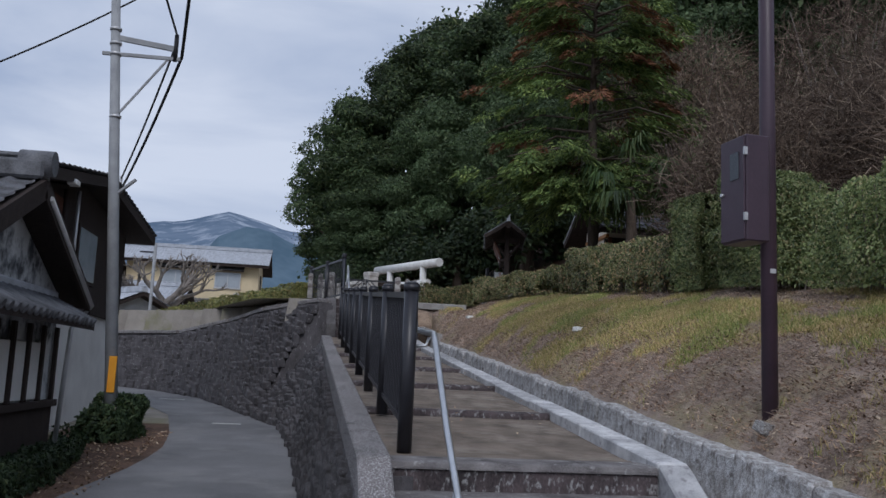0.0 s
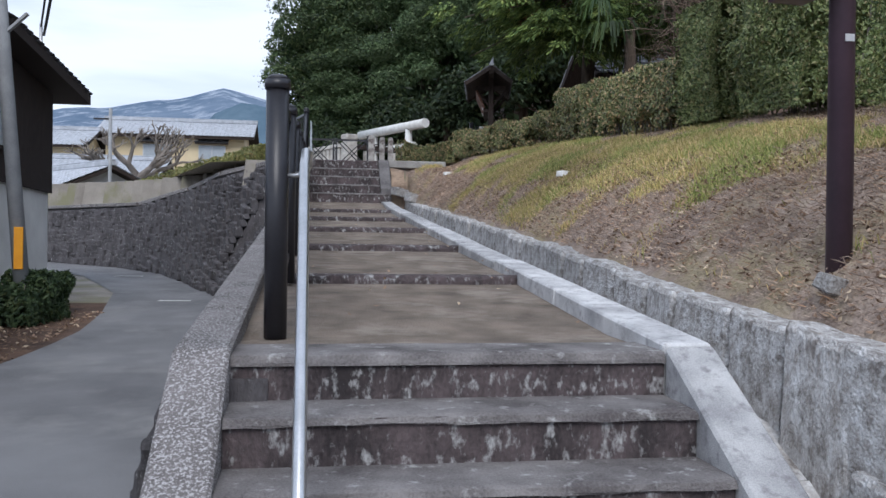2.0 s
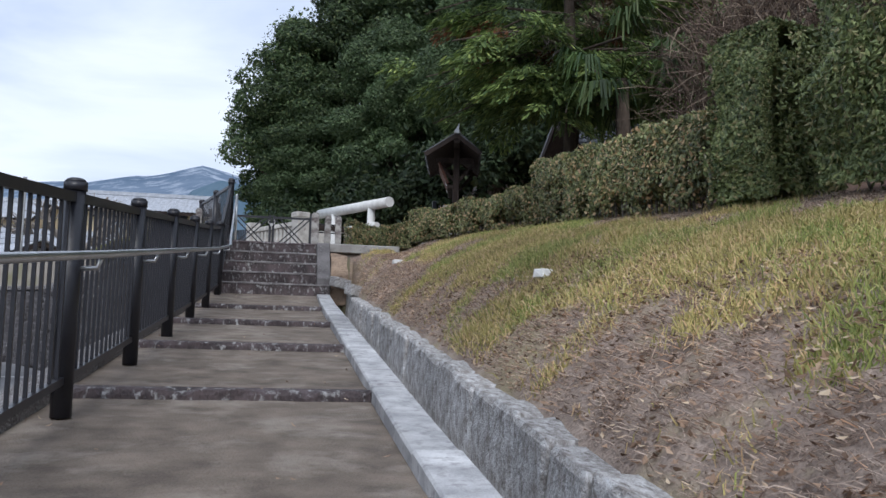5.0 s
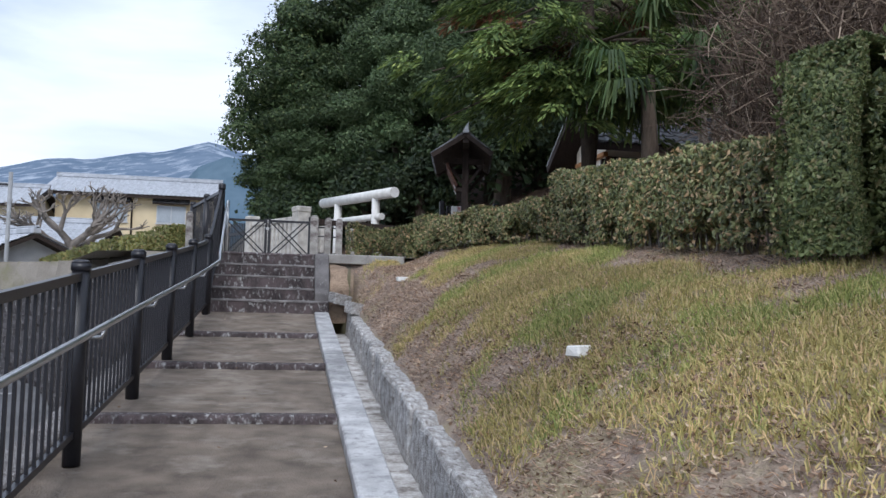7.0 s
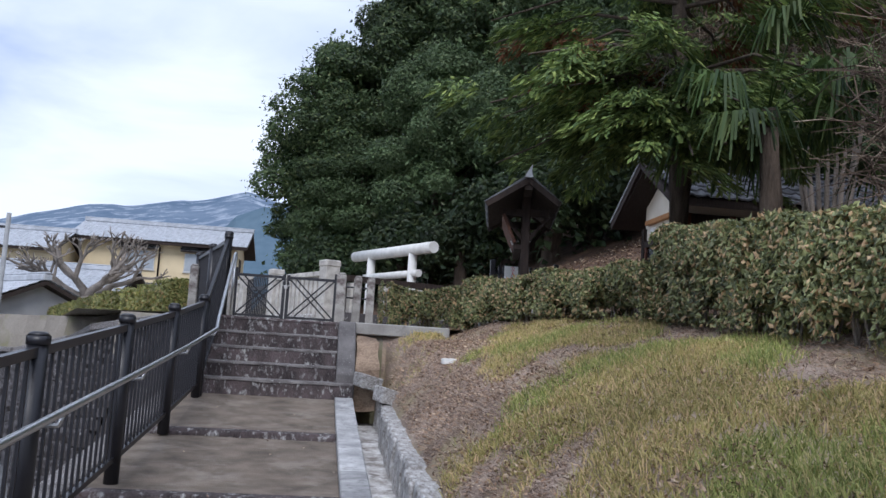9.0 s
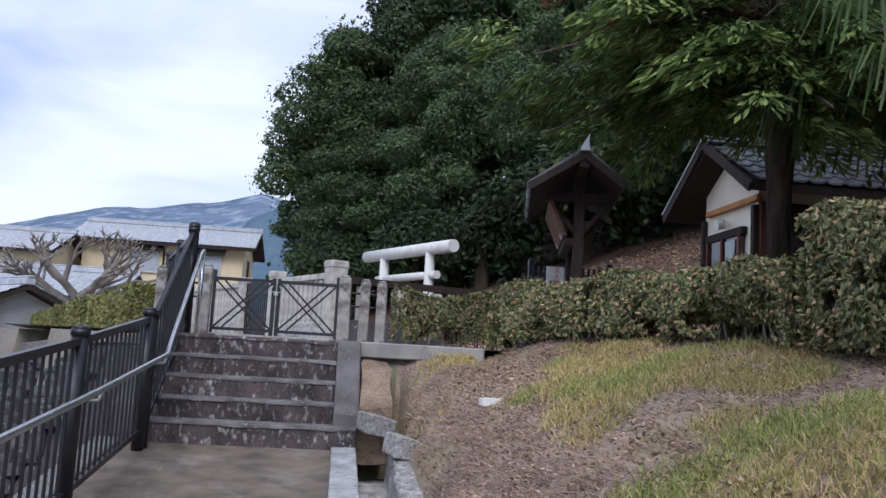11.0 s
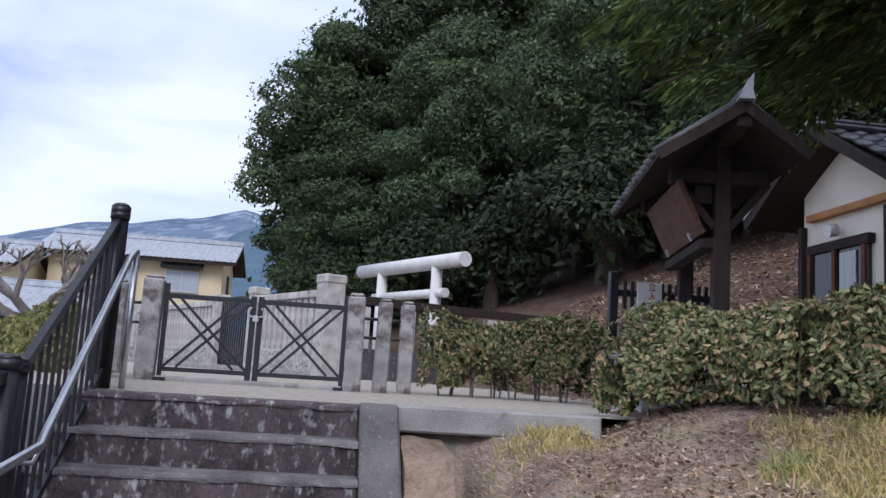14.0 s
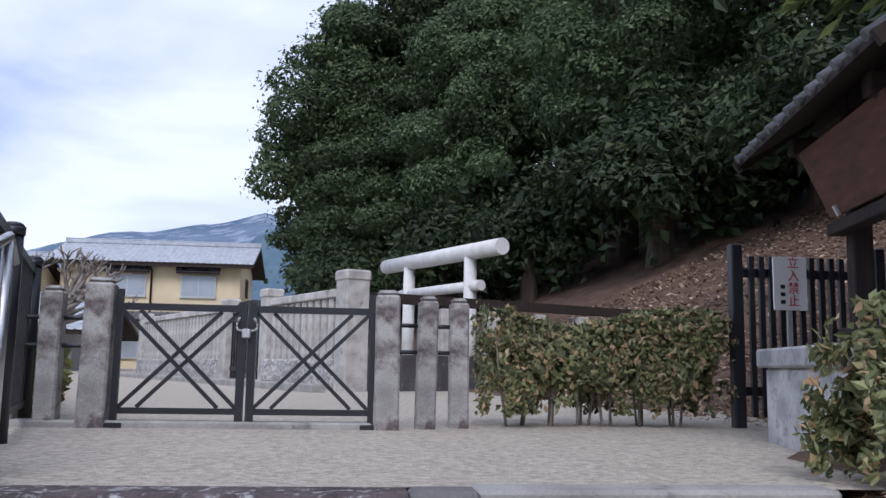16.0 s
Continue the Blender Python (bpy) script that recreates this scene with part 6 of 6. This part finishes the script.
def palm(x, y, z, h, seed):
    rng = np.random.default_rng(seed)
    t = thing("palm", "fan palm with drooping split fronds", "palm", "fan palms", (x, y, z))
    part("trunk", tube(bmesh.new(), [(0, 0, -0.5), (0.05, 0, h * 0.5), (0, 0, h)], 0.13, 10, 0.11), M["bark"], t)
    for k in range(17):
        a, el = 2.4 * k + rng.uniform(-0.3, 0.3), rng.uniform(-0.5, 1.1)
        L = rng.uniform(0.6, 0.9)
        tip = np.array([L * math.cos(a) * math.cos(el), L * math.sin(a) * math.cos(el), h + L * math.sin(el)])
        out = np.array([math.cos(a), math.sin(a), 0.0])
        sidev = np.array([-math.sin(a), math.cos(a), 0.0])
        v, f = [], []
        for j in range(27):
            b = radians(-85 + 170 * j / 26)
            d = out * math.cos(b) * math.cos(el) + sidev * math.sin(b) + np.array([0, 0, math.sin(el) * math.cos(b)])
            d /= np.linalg.norm(d)
            w = np.cross(d, [0, 0, 1.0])
            w /= np.linalg.norm(w) + 1e-6
            ln = rng.uniform(0.36, 0.68)
            p1 = tip + d * ln * 0.6
            p2 = tip + d * ln * 0.85 + np.array([0, 0, -rng.uniform(0.1, 0.5)])
            i = len(v)
            v += [tip, p1 + w * 0.017, p1 - w * 0.017, p2 + w * 0.01, p2 - w * 0.01]
            f += [(i, i + 1, i + 2), (i + 1, i + 3, i + 4), (i + 1, i + 4, i + 2)]
        fr = raw("frond", v, f, M["leaf_palm"], t)
        part("stalk", tube(bmesh.new(), [(0, 0, h - 0.05), tuple(tip)], 0.012, 5, 0.008), M["leaf_palm"], fr)


palm(6.5, 17.2, land_z(6.5, 17.2), 2.0, 5)
palm(8.0, 17.2, land_z(8.0, 17.2), 1.7, 6)


def thicket(x, y, rx, ry, h, seed, n, z0=0.0):
    """A tangle of bare arching twigs: thin three-sided stems."""
    rng = np.random.default_rng(seed)
    z = land_z(x, y)
    t = thing("thicket", "tangled leafless brown thicket on the slope", "thicket", "thickets", (x, y, z))
    a, q = rng.uniform(0, 2 * math.pi, n), np.sqrt(rng.random(n))
    up = z0 + rng.uniform(0.0, 0.85, n) ** 0.8 * (h - z0) * np.sqrt(np.maximum(0.05, 1 - q * q * 0.8))
    p = np.stack([rx * q * np.cos(a), ry * q * np.sin(a), up], 1)
    d = rng.normal(0, 1, (n, 3)) + np.stack([p[:, 0] / rx * 0.4, p[:, 1] / ry * 0.4, np.full(n, 0.9)], 1)
    r, L = rng.uniform(0.004, 0.011, (n, 1)), rng.uniform(0.35, 1.1, (n, 1))
    v, f = [], []
    for k in range(3):
        d /= np.linalg.norm(d, axis=1)[:, None]
        e = p + d * L / 3
        w = np.cross(d, rng.normal(0, 1, (n, 3)))
        w /= np.linalg.norm(w, axis=1)[:, None]
        u = np.cross(d, w)
        v.append(np.stack([p + w * r, p - w * r * 0.5 + u * r * 0.87, p - w * r * 0.5 - u * r * 0.87, e + w * r * 0.7, e - w * r * 0.35 + u * r * 0.6, e - w * r * 0.35 - u * r * 0.6], 1).reshape(-1, 3))
        i = (k * n + np.arange(n)[:, None]) * 6
        f += [i + [0, 1, 4, 3], i + [1, 2, 5, 4], i + [2, 0, 3, 5]]
        p, r = e, r * 0.75
        d = d + rng.normal(0, 0.35, (n, 3)) + [0, 0, -0.22]
    v, f = np.concatenate(v), np.concatenate(f)
    raw("twig_tangle", v, f, M["brush"], t)
    bm = bmesh.new()
    for k in range(9):
        a = 0.7 * k
        e = Vector((rx * 0.55 * math.cos(a), ry * 0.55 * math.sin(a), h * rng.uniform(0.6, 0.95)))
        tube(bm, [Vector((e.x * 0.15, e.y * 0.15, -0.4)), Vector((e.x * 0.5, e.y * 0.5, e.z * 0.55)), e], 0.05, 6, 0.012, False)
    part("stem_cluster", bm, M["palebark"], t)["kind"] = "stuff"


for i, (x, y, rx, ry, h) in enumerate(((8.2, 14.5, 1.9, 1.8, 3.4), (10.2, 12.0, 2.2, 2.0, 3.8), (9.2, 9.5, 2.0, 1.8, 3.2), (11.5, 15.5, 2.3, 2.0, 3.8), (12.5, 9.0, 2.4, 2.2, 3.6))):
    thicket(x, y, rx, ry, h, 50 + i, 5200)
thicket(9.8, 21.5, 2.1, 2.0, 6.6, 61, 4600, 2.6)
thicket(12.6, 19.0, 2.2, 2.0, 6.0, 62, 4200, 1.2)


def bare_tree(x, y, z, s, label):
    r = random.Random(6)
    t = thing("pollard_tree", label, "tree", "", (x, y, z))
    bm = bmesh.new()

    def limb(p, d, L, rad, depth):
        mid = p + d * L * 0.5 + Vector((r.uniform(-1, 1), r.uniform(-1, 1), r.uniform(-0.3, 0.6))) * L * 0.13
        e = p + d * L
        tube(bm, [p, mid, e], rad, 7, rad * 0.72, depth == 0)
        if depth:
            for _ in range(r.choice((2, 3, 3))):
                nd = (d + Vector((r.uniform(-1, 1), r.uniform(-1, 1), r.uniform(-0.2, 0.65)))).normalized()
                limb(e, nd, L * r.uniform(0.55, 0.85), rad * 0.6, depth - 1)

    tube(bm, [(0, 0, -0.5), (0.1, 0, 1.0), (0.0, 0, 2.1)], 0.42 * s, 12, 0.34 * s)
    for a in (0.2, 1.3, 2.6, 3.4, 4.4, 5.4):
        limb(Vector((0, 0, 1.9)), Vector((math.cos(a), 0.6 * math.sin(a), r.uniform(0.35, 0.9))).normalized(), 1.0 * s, 0.17 * s, 4)
    part("trunk", bm, M["palebark"], t)


bare_tree(-6.4, 41.2, 2.2, 1.0, "bare knobbly pollarded tree beyond the wall")


# ---- bank cover, stones ----
def bank_cover():
    rng = np.random.default_rng(9)
    n, tufts = 250000, 21000
    tx, ty = 2.78 + rng.random(tufts) * 2.6, rng.uniform(2.6, 19.3, tufts)
    k = rng.integers(0, tufts, n)
    x, y = np.maximum(tx[k] + rng.normal(0, 0.028, n), 2.76), ty[k] + rng.normal(0, 0.028, n)
    loose = rng.random(n) < 0.35
    x[loose], y[loose] = 2.78 + rng.random(loose.sum()) * 2.6, rng.uniform(2.6, 19.3, loose.sum())
    d = x - 2.75
    m = np.array([1.1 * noise.noise((a * 0.8, b * 0.8, 0.5)) + 0.9 * noise.noise((a * 2.6, b * 2.6, 7.5)) for a, b in zip(x, y)])
    green = (m + 0.5 * np.tanh((d - 0.5 - 0.4 * np.clip((9 - y) / 5, 0, 1)) * 2.2) - 0.75 * np.clip((d - 1.5) / 0.5, 0, 1) * np.clip((y - 6) / 3, 0, 1) - 0.5 * np.clip((y - 17.6) / 1.2, 0, 1) + 0.16 * rng.normal(0, 1, n) > 0.0)
    m2 = np.array([noise.noise((a * 1.5, b * 1.5, 21.5)) + 0.4 * noise.noise((a * 5, b * 5, 2.5)) for a, b in zip(x, y)])
    z = np.array([land_z(a, b) for a, b in zip(x, y)])
    z += np.array([0.05 * noise.noise((a * 1.3, b * 1.3, 0)) + 0.02 * noise.noise((a * 5, b * 5, 3)) for a, b in zip(x, y)])
    ok = ~((x < 3.7) & (y > 19.2))
    fresh = green & (m2 + 0.2 * rng.normal(0, 1, n) > 0.3)
    for sel, name, mt, h0, h1, wd, flat, label in ((fresh & ok, "fresh_grass", "fresh_grass", 0.04, 0.1, 0.0032, 0.55, "patches of fresh green grass on the bank"), (green & ~fresh & ok, "grass", "grass", 0.03, 0.085, 0.0034, 0.6, "short winter grass, part green and part brown, on the bank"), (~green & ok & (rng.random(n) < 0.8), "straw", "straw", 0.025, 0.085, 0.0021, 1.4, "dry straw and dead stalks lying on the bank")):
        k = sel.nonzero()[0]
        c = len(k)
        p = np.stack([x[k], y[k], z[k]], 1)
        dr = rng.normal(0, 1, (c, 3)) * [flat, flat, 0.05] + [0, 0, 1.0 if flat < 1 else 0.18]
        dr /= np.linalg.norm(dr, axis=1)[:, None]
        dr[:, 2] = np.abs(dr[:, 2])
        hgt = rng.uniform(h0, h1, c)[:, None]
        w = np.cross(dr, rng.normal(0, 1, (c, 3)))
        w /= np.linalg.norm(w, axis=1)[:, None]
        w *= wd
        mid = p + dr * hgt * 0.55 + [0, 0, 0.006]
        tip = p + dr * hgt + rng.normal(0, 0.012, (c, 3)) - np.array([0, 0, 0.008]) * (flat < 1)
        v = np.stack([p - w, p + w, mid + w * 0.7, mid - w * 0.7, tip], 1).reshape(-1, 3)
        i = np.arange(c)[:, None] * 5
        f = np.concatenate([i + [0, 1, 2], i + [0, 2, 3], i + [3, 2, 4]])
        ob = raw(name, v, f, M[mt])
        tagged(ob, label, "straw" if name == "straw" else "grass", kind="stuff")
    # fallen leaves: on the bank foot, under the hedge, along the verge, on the hillside
    sets = [(2.76, 3.7, 3, 18.8, 15000, 0.034), (3.6, 5.0, 4, 17, 5000, 0.03), (3.4, 5.2, 16.5, 19.3, 2600, 0.034), (-3.0, -2.0, 7.5, 15, 900, 0.06), (4.6, 12, 21, 34, 9000, 0.11), (3.3, 4.2, 18.8, 19.4, 500, 0.05), (XL, XR, 5.6, 18.3, 60, 0.03)]
    ps = []
    sz = []
    for x0, x1, y0, y1, c, s in sets:
        a, b = rng.uniform(x0, x1, c), rng.uniform(y0, y1, c)
        zz = np.array([(ramp_z(q) + 0.0 if (XL <= p_ <= XR and q < 18.4) else land_z(p_, q)) + 0.012 for p_, q in zip(a, b)])
        ps.append(np.stack([a, b, zz + rng.uniform(0, 0.02, c)], 1))
        sz.append(np.full(c, s))
    P, S = np.concatenate(ps), np.concatenate(sz)
    v, f = leaves(P, np.tile([0, 0, 1.0], (len(P), 1)), 1.0 * S, 0.55 * S, rng, 0.4)
    tagged(raw("fallen_leaves", v, f, M["deadleaf"]), "scattered brown fallen leaves", "fallen leaves", kind="stuff")


bank_cover()
for loc, sc, rot, lab in (((3.36, 10.65, land_z(3.36, 10.65) + 0.03), (0.13, 0.09, 0.07), (0, 0, 0.6), "small white stone lying in the grass"), ((2.84, 5.22, 1.5), (0.1, 0.09, 0.08), (0.3, 0.2, 0.3), "squared pale stone on the bare bank"), ((3.23, 17.32, land_z(3.23, 17.32) + 0.03), (0.13, 0.09, 0.07), (0, 0, 0.2), "small white stone lying in the grass")):
    ob = put("white_stone", stone_mesh(90, "white_stone", M["ditchstone"] if "squared" in lab else M["white"], 0.12), None, loc, sc, rot)
    tagged(ob, lab, "stone")
